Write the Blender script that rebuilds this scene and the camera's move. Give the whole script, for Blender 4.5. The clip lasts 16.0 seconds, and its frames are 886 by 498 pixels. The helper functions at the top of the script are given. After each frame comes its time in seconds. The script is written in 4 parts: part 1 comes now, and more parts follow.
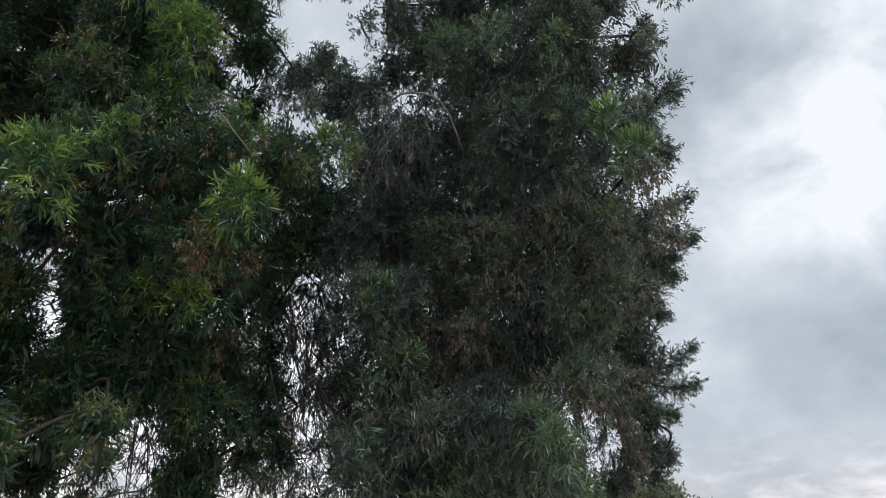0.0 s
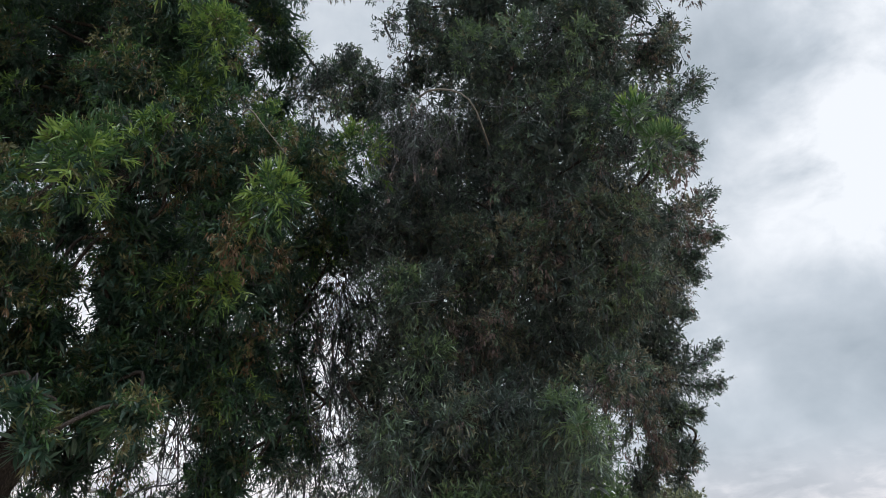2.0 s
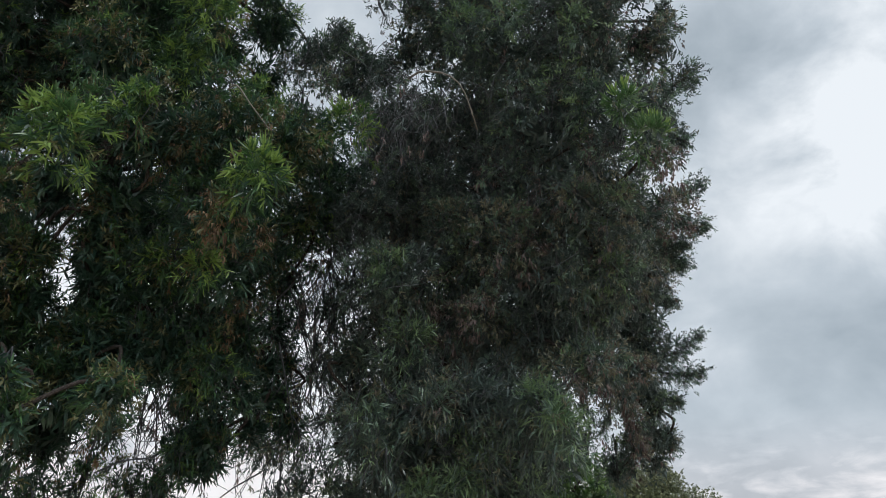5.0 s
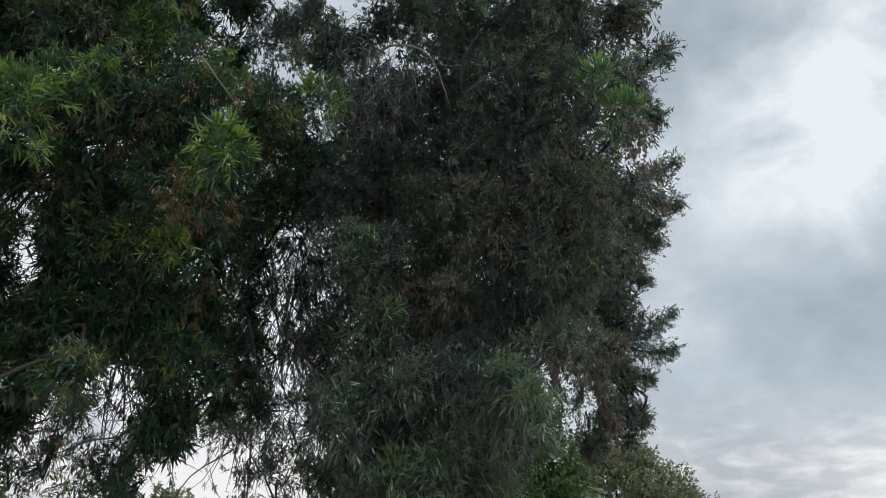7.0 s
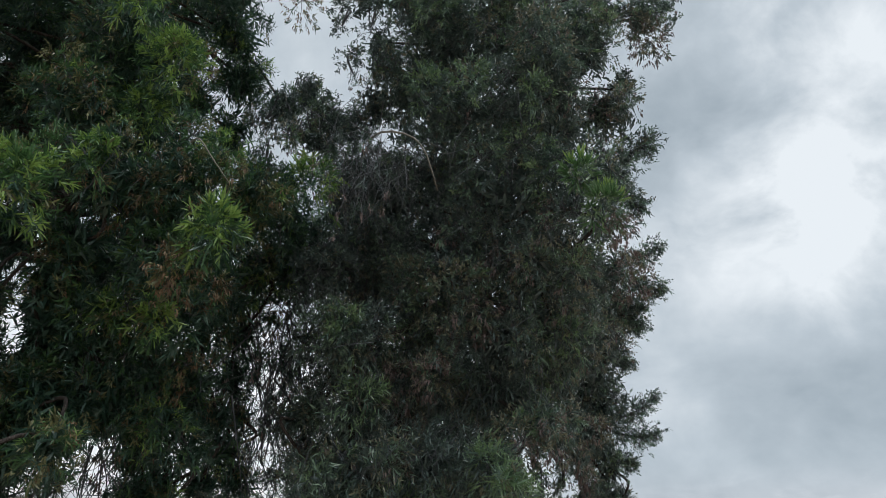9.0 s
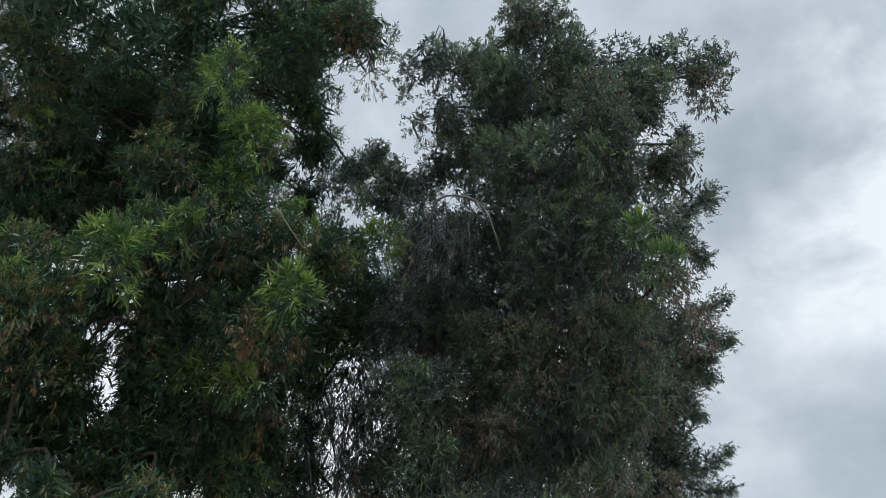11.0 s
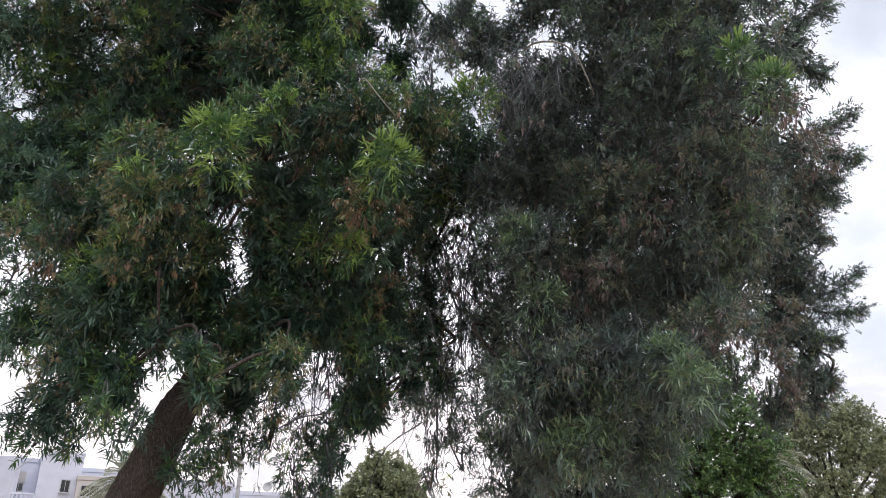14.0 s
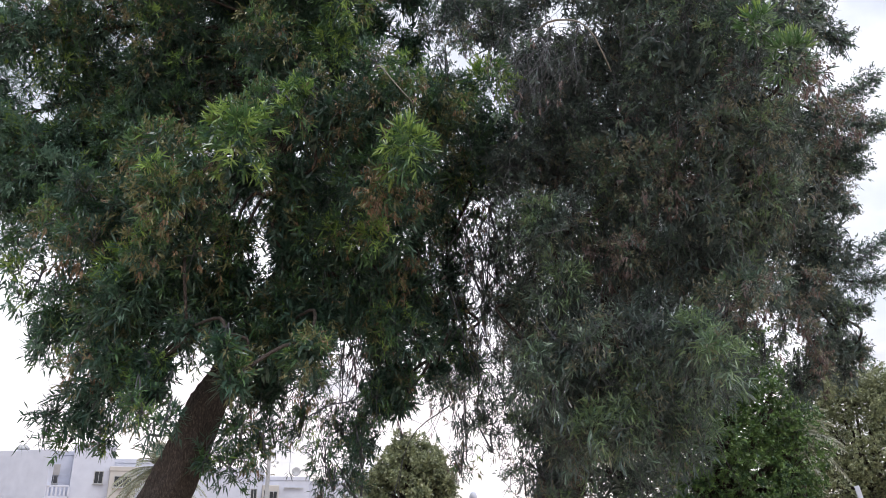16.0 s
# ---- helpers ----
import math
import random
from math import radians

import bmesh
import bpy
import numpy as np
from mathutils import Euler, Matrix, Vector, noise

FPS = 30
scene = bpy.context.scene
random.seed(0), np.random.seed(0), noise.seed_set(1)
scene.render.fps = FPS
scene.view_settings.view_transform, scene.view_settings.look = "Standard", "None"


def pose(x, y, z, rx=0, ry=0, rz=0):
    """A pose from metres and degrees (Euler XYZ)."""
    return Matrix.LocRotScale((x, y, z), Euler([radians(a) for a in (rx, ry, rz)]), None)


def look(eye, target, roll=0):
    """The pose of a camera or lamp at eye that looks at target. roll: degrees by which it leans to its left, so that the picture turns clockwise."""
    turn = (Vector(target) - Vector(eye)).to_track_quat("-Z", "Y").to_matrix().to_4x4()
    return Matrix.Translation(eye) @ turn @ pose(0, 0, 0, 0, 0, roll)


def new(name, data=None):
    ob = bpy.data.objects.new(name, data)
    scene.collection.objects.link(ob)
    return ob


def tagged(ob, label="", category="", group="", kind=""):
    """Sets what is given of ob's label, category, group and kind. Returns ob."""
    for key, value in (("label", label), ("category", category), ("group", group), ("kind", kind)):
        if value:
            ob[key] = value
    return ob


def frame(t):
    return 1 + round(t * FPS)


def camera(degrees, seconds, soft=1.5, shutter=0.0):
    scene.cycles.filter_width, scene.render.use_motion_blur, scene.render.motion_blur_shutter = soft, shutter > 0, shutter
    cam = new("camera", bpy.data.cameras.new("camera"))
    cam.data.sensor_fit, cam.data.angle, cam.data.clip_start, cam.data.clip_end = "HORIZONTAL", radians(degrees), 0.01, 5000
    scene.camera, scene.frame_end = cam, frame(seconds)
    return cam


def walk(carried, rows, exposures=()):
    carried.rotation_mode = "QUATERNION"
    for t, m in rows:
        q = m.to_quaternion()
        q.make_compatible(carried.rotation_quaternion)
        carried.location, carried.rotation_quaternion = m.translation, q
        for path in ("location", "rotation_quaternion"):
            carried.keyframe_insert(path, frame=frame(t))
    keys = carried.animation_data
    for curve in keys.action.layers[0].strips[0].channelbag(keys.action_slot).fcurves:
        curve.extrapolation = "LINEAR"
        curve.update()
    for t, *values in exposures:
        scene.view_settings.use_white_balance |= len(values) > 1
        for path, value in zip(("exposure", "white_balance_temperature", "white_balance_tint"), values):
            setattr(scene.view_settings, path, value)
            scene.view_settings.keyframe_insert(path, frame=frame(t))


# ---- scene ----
cam = camera(60.0, 16.0, soft=0.74)
PATH = [
    (0.0, -0.194, 0.383, 1.592, 116.40, 0.90, 0.00),
    (0.5, -0.248, 0.448, 1.581, 116.75, 1.31, 0.62),
    (1.0, -0.265, 0.480, 1.560, 117.07, 1.13, 0.76),
    (1.5, -0.269, 0.431, 1.555, 116.81, 0.69, 0.80),
    (2.0, -0.311, 0.389, 1.459, 117.14, 0.73, 1.06),
    (2.5, -0.365, 0.388, 1.456, 117.11, 1.15, 1.21),
    (3.0, -0.236, 0.395, 1.475, 116.98, 0.49, 1.67),
    (3.5, -0.215, 0.356, 1.490, 116.49, 1.30, 1.99),
    (3.7, -0.232, 0.393, 1.503, 116.47, 1.03, 1.70),
    (5.8, -0.246, 0.359, 1.558, 114.53, -1.35, -0.97),
    (6.0, -0.226, 0.391, 1.507, 114.84, -1.32, -1.19),
    (6.5, -0.181, 0.412, 1.534, 113.92, -2.27, -1.94),
    (7.0, -0.173, 0.436, 1.582, 113.48, -0.38, -1.80),
    (7.5, -0.214, 0.359, 1.560, 113.44, 0.60, -1.80),
    (8.0, -0.230, 0.261, 1.565, 113.47, 0.74, -1.72),
    (8.5, -0.207, 0.273, 1.573, 113.65, -0.50, -2.35),
    (8.7, -0.185, 0.285, 1.630, 115.59, -1.60, -3.25),
    (10.8, -0.108, 0.093, 1.616, 123.85, -0.32, -2.63),
    (11.0, -0.112, 0.018, 1.586, 122.06, -3.10, 1.78),
    (11.3, -0.120, -0.029, 1.556, 120.22, -1.42, 7.56),
    (11.5, -0.107, -0.046, 1.567, 119.51, 0.53, 9.36),
    (12.0, -0.082, -0.101, 1.546, 118.63, 2.50, 12.12),
    (12.5, -0.005, -0.131, 1.584, 114.31, -1.77, 11.38),
    (13.0, 0.045, -0.106, 1.639, 111.65, -1.22, 12.35),
    (13.5, 0.080, -0.040, 1.618, 111.02, -1.61, 12.59),
    (14.0, 0.102, -0.057, 1.606, 110.44, -1.65, 12.64),
    (14.5, 0.116, -0.045, 1.577, 110.15, -1.06, 12.90),
    (15.0, 0.110, -0.065, 1.585, 109.61, -0.52, 13.58),
    (15.5, 0.093, -0.070, 1.606, 109.44, -0.17, 14.25),
    (16.0, 0.068, -0.079, 1.633, 109.00, 0.00, 14.62),
]
EXPOSURES = [(0.0, 0.07, 6440, 11), (3.7, 0.07, 6440, 11), (5.8, -0.06, 6380, 8), (8.7, -0.06, 6380, 8), (11.0, 0.0, 6300, 8), (11.5, 0.48, 6420, 12), (12.5, 0.67, 6520, 18), (14.5, 0.69, 6550, 19), (16.0, 0.71, 6530, 18)]
walk(cam, [(t, pose(x, y, z, rx, ry, rz)) for t, x, y, z, rx, ry, rz in PATH], EXPOSURES)

# ---- sky, clouds and the veiled sun ----
SUN_AZ, SUN_EL = radians(-125), radians(66)
world = bpy.data.worlds.new("world")
scene.world = world
world.use_nodes = True
wn, wl = world.node_tree.nodes, world.node_tree.links
wn.clear()


def wnode(kind, **kw):
    n = wn.new(kind)
    for k, v in kw.items():
        n.inputs[k.replace("_", " ")].default_value = v
    return n


w_out = wn.new("ShaderNodeOutputWorld")
w_geo = wn.new("ShaderNodeTexCoord")
w_map = wn.new("ShaderNodeMapping")
w_map.inputs["Scale"].default_value = (1.0, 1.0, 1.35)
w_map.inputs["Location"].default_value = (0.35, 0.1, 0.2)
wl.new(w_geo.outputs["Generated"], w_map.inputs["Vector"])
w_big = wnode("ShaderNodeTexNoise", Scale=2.6, Detail=7.0, Roughness=0.5, Distortion=0.15)
wl.new(w_map.outputs["Vector"], w_big.inputs["Vector"])
w_fine = wnode("ShaderNodeTexNoise", Scale=8.0, Detail=6.0, Roughness=0.55, Distortion=0.2)
wl.new(w_map.outputs["Vector"], w_fine.inputs["Vector"])


def wmath(op, a, b, c=0.0):
    n = wn.new("ShaderNodeMath")
    n.operation = op
    for k, v in enumerate((a, b, c)):
        if isinstance(v, (int, float)):
            n.inputs[k].default_value = v
        else:
            wl.new(v, n.inputs[k])
    return n.outputs[0]


def cloud_mass(az, el, width):
    """1 at that bearing of the sky, falling smoothly to 0 over the width in degrees."""
    d = wn.new("ShaderNodeVectorMath")
    d.operation = "DOT_PRODUCT"
    wl.new(w_geo.outputs["Generated"], d.inputs[0])
    az, el = radians(az), radians(el)
    d.inputs[1].default_value = (-math.sin(az) * math.cos(el), math.cos(az) * math.cos(el), math.sin(el))
    r = wn.new("ShaderNodeMapRange")
    r.interpolation_type = "SMOOTHSTEP"
    wl.new(d.outputs["Value"], r.inputs["Value"])
    r.inputs["From Min"].default_value, r.inputs["From Max"].default_value = math.cos(radians(width)), 1.0
    return r.outputs["Result"]


w_xyz = wn.new("ShaderNodeSeparateXYZ")
wl.new(w_geo.outputs["Generated"], w_xyz.inputs[0])
w_low = wn.new("ShaderNodeMapRange")
w_low.interpolation_type = "SMOOTHSTEP"
wl.new(w_xyz.outputs["Z"], w_low.inputs["Value"])
w_low.inputs["From Min"].default_value, w_low.inputs["From Max"].default_value = 0.23, 0.12
w_val = wmath("MULTIPLY_ADD", w_big.outputs["Fac"], 0.50, 0.03)
w_val = wmath("MULTIPLY_ADD", w_fine.outputs["Fac"], 0.40, w_val)
w_puff = wmath("MULTIPLY_ADD", w_fine.outputs["Fac"], 3.0, -0.75)
# bright breaks in the overcast, darker layers above and below them
for az, el, width, gain in ((-28.5, 29, 9, 0.13), (-36, 35, 12, 0.12), (-37, 27, 11, 0.11), (-34, 45, 10, 0.08), (8, 7, 26, 0.26), (32, 8, 26, 0.2)):
    w_val = wmath("MULTIPLY_ADD", wmath("MULTIPLY", cloud_mass(az, el, width), w_puff), gain, w_val)
for az, el, width, gain in ((-25.5, 35, 8, -0.13), (-21, 41, 12, -0.08), (-31, 16.5, 9, -0.11), (-44, 17, 14, -0.11), (-20, 17, 9, -0.05)):
    w_val = wmath("MULTIPLY_ADD", cloud_mass(az, el, width), gain, w_val)
# small puffs in the low band over the horizon
w_flat = wn.new("ShaderNodeMapping")
w_flat.inputs["Scale"].default_value = (1.0, 1.0, 3.2)
wl.new(w_geo.outputs["Generated"], w_flat.inputs["Vector"])
w_small = wnode("ShaderNodeTexNoise", Scale=15.0, Detail=5.0, Roughness=0.55, Distortion=0.3)
wl.new(w_flat.outputs["Vector"], w_small.inputs["Vector"])
w_bits = wmath("MAXIMUM", wmath("MULTIPLY_ADD", w_small.outputs["Fac"], 2.4, -1.2), -0.12)
w_val = wmath("MULTIPLY_ADD", wmath("MULTIPLY", w_low.outputs["Result"], w_bits), 0.36, w_val)
w_ramp = wn.new("ShaderNodeValToRGB")
cr = w_ramp.color_ramp
cr.elements[0].position, cr.elements[0].color = 0.25, (0.35, 0.41, 0.46, 1)
cr.elements[1].position, cr.elements[1].color = 0.72, (0.93, 0.965, 1.0, 1)
e = cr.elements.new(0.48)
e.color = (0.58, 0.64, 0.695, 1)
wl.new(w_val, w_ramp.inputs["Fac"])
w_sky = wn.new("ShaderNodeTexSky")
w_sky.sky_type, w_sky.sun_disc = "NISHITA", False
w_sky.sun_elevation, w_sky.sun_rotation = SUN_EL, -SUN_AZ
w_bg_sky = wnode("ShaderNodeBackground", Strength=0.08)
wl.new(w_sky.outputs["Color"], w_bg_sky.inputs["Color"])
w_bg = wnode("ShaderNodeBackground", Strength=1.0)
# an overcast sky grows brighter towards the zenith
w_zen = wn.new("ShaderNodeMapRange")
w_zen.interpolation_type = "SMOOTHSTEP"
wl.new(w_xyz.outputs["Z"], w_zen.inputs["Value"])
w_zen.inputs["From Min"].default_value, w_zen.inputs["From Max"].default_value = 0.72, 1.0
w_zen.inputs["To Min"].default_value, w_zen.inputs["To Max"].default_value = 1.02, 2.2
wl.new(w_zen.outputs["Result"], w_bg.inputs["Strength"])
w_warm = wn.new("ShaderNodeMix")
w_warm.data_type, w_warm.blend_type = "RGBA", "MULTIPLY"
wl.new(w_low.outputs["Result"], w_warm.inputs["Factor"])
wl.new(w_ramp.outputs["Color"], w_warm.inputs["A"])
w_warm.inputs["B"].default_value = (1.08, 1.0, 0.975, 1)
wl.new(w_warm.outputs["Result"], w_bg.inputs["Color"])
w_mix = wnode("ShaderNodeMixShader", Fac=0.9)
wl.new(w_bg_sky.outputs[0], w_mix.inputs[1])
wl.new(w_bg.outputs[0], w_mix.inputs[2])
wl.new(w_mix.outputs[0], w_out.inputs["Surface"])

sun = new("sun", bpy.data.lights.new("sun", "SUN"))
sun.data.energy, sun.data.angle, sun.data.color = 1.2, radians(30), (1.0, 0.97, 0.92)
sd = Vector((-math.sin(SUN_AZ) * math.cos(SUN_EL), math.cos(SUN_AZ) * math.cos(SUN_EL), math.sin(SUN_EL)))
sun.matrix_world = look(sd * 60, (0, 0, 0))


# ---- materials ----
def material(name):
    m = bpy.data.materials.new(name)
    m.use_nodes = True
    n = m.node_tree.nodes
    return m, n, m.node_tree.links, n["Principled BSDF"], n["Material Output"]


def leaf_material(name, dark, light, rough=0.36, glow=0.25):
    """A leaf: colour varies leaf by leaf and in patches; some light passes through."""
    m, n, l, b, out = material(name)
    geo = n.new("ShaderNodeNewGeometry")
    noise_t = n.new("ShaderNodeTexNoise")
    noise_t.inputs["Scale"].default_value = 1.7
    tc = n.new("ShaderNodeTexCoord")
    l.new(tc.outputs["Object"], noise_t.inputs["Vector"])
    add = n.new("ShaderNodeMath")
    add.operation = "MULTIPLY_ADD"
    l.new(geo.outputs["Random Per Island"], add.inputs[0])
    add.inputs[1].default_value = 0.4
    sub = n.new("ShaderNodeMath")
    sub.operation = "MULTIPLY_ADD"
    l.new(noise_t.outputs["Fac"], sub.inputs[0])
    sub.inputs[1].default_value = 1.2
    tuft = n.new("ShaderNodeTexNoise")
    tuft.inputs["Scale"].default_value, tuft.inputs["Detail"].default_value = 7.0, 1.0
    l.new(tc.outputs["Object"], tuft.inputs["Vector"])
    tone = n.new("ShaderNodeMath")
    tone.operation = "MULTIPLY_ADD"
    l.new(tuft.outputs["Fac"], tone.inputs[0])
    tone.inputs[1].default_value, tone.inputs[2].default_value = 2.2, -1.4
    l.new(tone.outputs[0], sub.inputs[2])
    l.new(sub.outputs[0], add.inputs[2])
    mix = n.new("ShaderNodeMix")
    mix.data_type = "RGBA"
    mix.clamp_factor = True
    l.new(add.outputs[0], mix.inputs["Factor"])
    mix.inputs["A"].default_value, mix.inputs["B"].default_value = (*dark, 1), (*light, 1)
    l.new(mix.outputs["Result"], b.inputs["Base Color"])
    b.inputs["Roughness"].default_value = rough
    b.inputs["Specular IOR Level"].default_value = 0.75
    tr = n.new("ShaderNodeBsdfTranslucent")
    l.new(mix.outputs["Result"], tr.inputs["Color"])
    sh = n.new("ShaderNodeMixShader")
    sh.inputs[0].default_value = glow
    l.new(b.outputs[0], sh.inputs[1])
    l.new(tr.outputs[0], sh.inputs[2])
    l.new(sh.outputs[0], out.inputs["Surface"])
    return m


def rough_material(name, dark, light, scale, rough=0.85, bump=0.3, stretch=(1, 1, 1), detail=6.0, spread=0.3):
    """A mineral or bark surface: two scales of noise in colour and relief."""
    m, n, l, b, out = material(name)
    tc = n.new("ShaderNodeTexCoord")
    mp = n.new("ShaderNodeMapping")
    mp.inputs["Scale"].default_value = stretch
    l.new(tc.outputs["Object"], mp.inputs["Vector"])
    fine = n.new("ShaderNodeTexNoise")
    fine.inputs["Scale"].default_value, fine.inputs["Detail"].default_value = scale, detail
    wide = n.new("ShaderNodeTexNoise")
    wide.inputs["Scale"].default_value = scale * 0.12
    l.new(mp.outputs["Vector"], fine.inputs["Vector"])
    l.new(mp.outputs["Vector"], wide.inputs["Vector"])
    av = n.new("ShaderNodeMath")
    av.operation = "ADD"
    l.new(fine.outputs["Fac"], av.inputs[0])
    l.new(wide.outputs["Fac"], av.inputs[1])
    rng = n.new("ShaderNodeMapRange")
    rng.inputs["From Min"].default_value, rng.inputs["From Max"].default_value = 1 - spread, 1 + spread
    l.new(av.outputs[0], rng.inputs["Value"])
    mix = n.new("ShaderNodeMix")
    mix.data_type = "RGBA"
    l.new(rng.outputs["Result"], mix.inputs["Factor"])
    mix.inputs["A"].default_value, mix.inputs["B"].default_value = (*dark, 1), (*light, 1)
    l.new(mix.outputs["Result"], b.inputs["Base Color"])
    b.inputs["Roughness"].default_value = rough
    bp = n.new("ShaderNodeBump")
    bp.inputs["Strength"].default_value, bp.inputs["Distance"].default_value = bump, 0.03
    l.new(fine.outputs["Fac"], bp.inputs["Height"])
    l.new(bp.outputs["Normal"], b.inputs["Normal"])
    return m


def bark_material(name):
    """Furrowed bark: long narrow plates parted by dark cracks, with fine grain on the plates."""
    m, n, l, b, out = material(name)
    tc = n.new("ShaderNodeTexCoord")
    mp = n.new("ShaderNodeMapping")
    mp.inputs["Scale"].default_value = (1.0, 1.0, 0.36)
    l.new(tc.outputs["Object"], mp.inputs["Vector"])
    warp = n.new("ShaderNodeTexNoise")
    warp.inputs["Scale"].default_value, warp.inputs["Detail"].default_value = 9.0, 4.0
    l.new(mp.outputs["Vector"], warp.inputs["Vector"])
    bend = n.new("ShaderNodeMix")
    bend.data_type, bend.blend_type = "RGBA", "LINEAR_LIGHT"
    bend.inputs["Factor"].default_value = 0.09
    l.new(mp.outputs["Vector"], bend.inputs["A"])
    l.new(warp.outputs["Color"], bend.inputs["B"])
    crack = n.new("ShaderNodeTexVoronoi")
    crack.feature = "DISTANCE_TO_EDGE"
    crack.inputs["Scale"].default_value = 62.0
    l.new(bend.outputs["Result"], crack.inputs["Vector"])
    plate = n.new("ShaderNodeMapRange")
    plate.interpolation_type = "SMOOTHSTEP"
    plate.inputs["From Max"].default_value, plate.inputs["To Max"].default_value = 0.3, 0.3
    l.new(crack.outputs["Distance"], plate.inputs["Value"])
    grain = n.new("ShaderNodeTexNoise")
    grain.inputs["Scale"].default_value, grain.inputs["Detail"].default_value = 70.0, 5.0
    l.new(mp.outputs["Vector"], grain.inputs["Vector"])
    height = n.new("ShaderNodeMath")
    height.operation = "MULTIPLY_ADD"
    l.new(grain.outputs["Fac"], height.inputs[0])
    height.inputs[1].default_value = 1.2
    l.new(plate.outputs["Result"], height.inputs[2])
    ramp = n.new("ShaderNodeValToRGB")
    e0, e1 = ramp.color_ramp.elements
    e0.position, e0.color = 0.25, (0.024, 0.017, 0.015, 1)
    e1.position, e1.color = 0.75, (0.15, 0.122, 0.104, 1)
    e2 = ramp.color_ramp.elements.new(0.5)
    e2.color = (0.064, 0.051, 0.045, 1)
    fac = n.new("ShaderNodeMath")
    fac.operation = "DIVIDE"
    l.new(height.outputs[0], fac.inputs[0])
    fac.inputs[1].default_value = 1.55
    l.new(fac.outputs[0], ramp.inputs["Fac"])
    l.new(ramp.outputs["Color"], b.inputs["Base Color"])
    b.inputs["Roughness"].default_value = 0.85
    bp = n.new("ShaderNodeBump")
    bp.inputs["Strength"].default_value, bp.inputs["Distance"].default_value = 1.0, 0.012
    l.new(height.outputs[0], bp.inputs["Height"])
    l.new(bp.outputs["Normal"], b.inputs["Normal"])
    return m


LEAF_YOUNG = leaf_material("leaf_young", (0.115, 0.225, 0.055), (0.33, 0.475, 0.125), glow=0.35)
# fresh growth, with the bluish glare of the outer side painted into its colour
LEAF_FRESH_LIT = leaf_material("leaf_fresh_lit", (0.066, 0.145, 0.110), (0.202, 0.334, 0.238), glow=0.35)
POD = leaf_material("dry_pod", (0.12, 0.08, 0.05), (0.29, 0.195, 0.115), rough=0.8, glow=0.1)
LEAF_MID = leaf_material("leaf_mid", (0.040, 0.103, 0.040), (0.110, 0.228, 0.084))
# the leaning tree is greener, the other one greyer, with more brown in it
LEAVES_A = [
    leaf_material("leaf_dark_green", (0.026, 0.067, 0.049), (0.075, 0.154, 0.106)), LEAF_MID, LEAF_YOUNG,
    leaf_material("leaf_olive", (0.106, 0.118, 0.055), (0.241, 0.245, 0.114)), POD, LEAF_FRESH_LIT]
LEAF_PALE = leaf_material("leaf_pale", (0.112, 0.195, 0.096), (0.262, 0.378, 0.190), glow=0.3)
LEAVES_B = [
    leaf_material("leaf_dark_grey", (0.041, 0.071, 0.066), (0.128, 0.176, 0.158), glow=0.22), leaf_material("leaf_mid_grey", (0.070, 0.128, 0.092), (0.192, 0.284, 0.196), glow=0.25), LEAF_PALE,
    leaf_material("leaf_olive_grey", (0.119, 0.124, 0.084), (0.272, 0.270, 0.184)), leaf_material("dry_pod_grey", (0.108, 0.080, 0.078), (0.25, 0.19, 0.175), rough=0.8, glow=0.15), LEAF_FRESH_LIT]
LEAVES = LEAVES_A
BARK = bark_material("bark")
TWIG = rough_material("twig_bark", (0.05, 0.054, 0.062), (0.155, 0.162, 0.178), 30, bump=0.2)
PALE_TWIG = rough_material("pale_twig", (0.14, 0.13, 0.11), (0.28, 0.26, 0.23), 30, bump=0.2)
SAND = rough_material("sandy_ground", (0.26, 0.2, 0.14), (0.42, 0.34, 0.25), 4)
WHITE_WALL = rough_material("white_render", (0.48, 0.51, 0.60), (0.60, 0.63, 0.72), 1.2, bump=0.08)
CREAM_WALL = rough_material("cream_render", (0.40, 0.385, 0.37), (0.50, 0.48, 0.46), 1.2, bump=0.08)
GREY_METAL = rough_material("grey_paint", (0.30, 0.31, 0.32), (0.42, 0.43, 0.44), 8, rough=0.5, bump=0.05)
DARK_GLASS = rough_material("dark_glass", (0.03, 0.035, 0.04), (0.06, 0.065, 0.07), 1, rough=0.12, bump=0.0)
PALM_LEAF = leaf_material("palm_leaflet", (0.17, 0.195, 0.14), (0.36, 0.375, 0.27))
FAR_LEAF = leaf_material("far_leaf", (0.11, 0.14, 0.085), (0.34, 0.37, 0.20))
FAR_LEAF_B = leaf_material("far_leaf_lush", (0.03, 0.085, 0.045), (0.18, 0.30, 0.085))


# ---- building helpers ----
rng = np.random.default_rng(7)
UP = np.array((0.0, 0.0, 1.0))


def reseed(*numbers):
    """Each thing draws its own random numbers, so that an edit leaves the others as they are."""
    global rng
    rng = np.random.default_rng([abs(int(v * 1000)) for v in numbers])


def unit(v):
    return v / np.maximum(np.linalg.norm(v, axis=-1, keepdims=True), 1e-9)


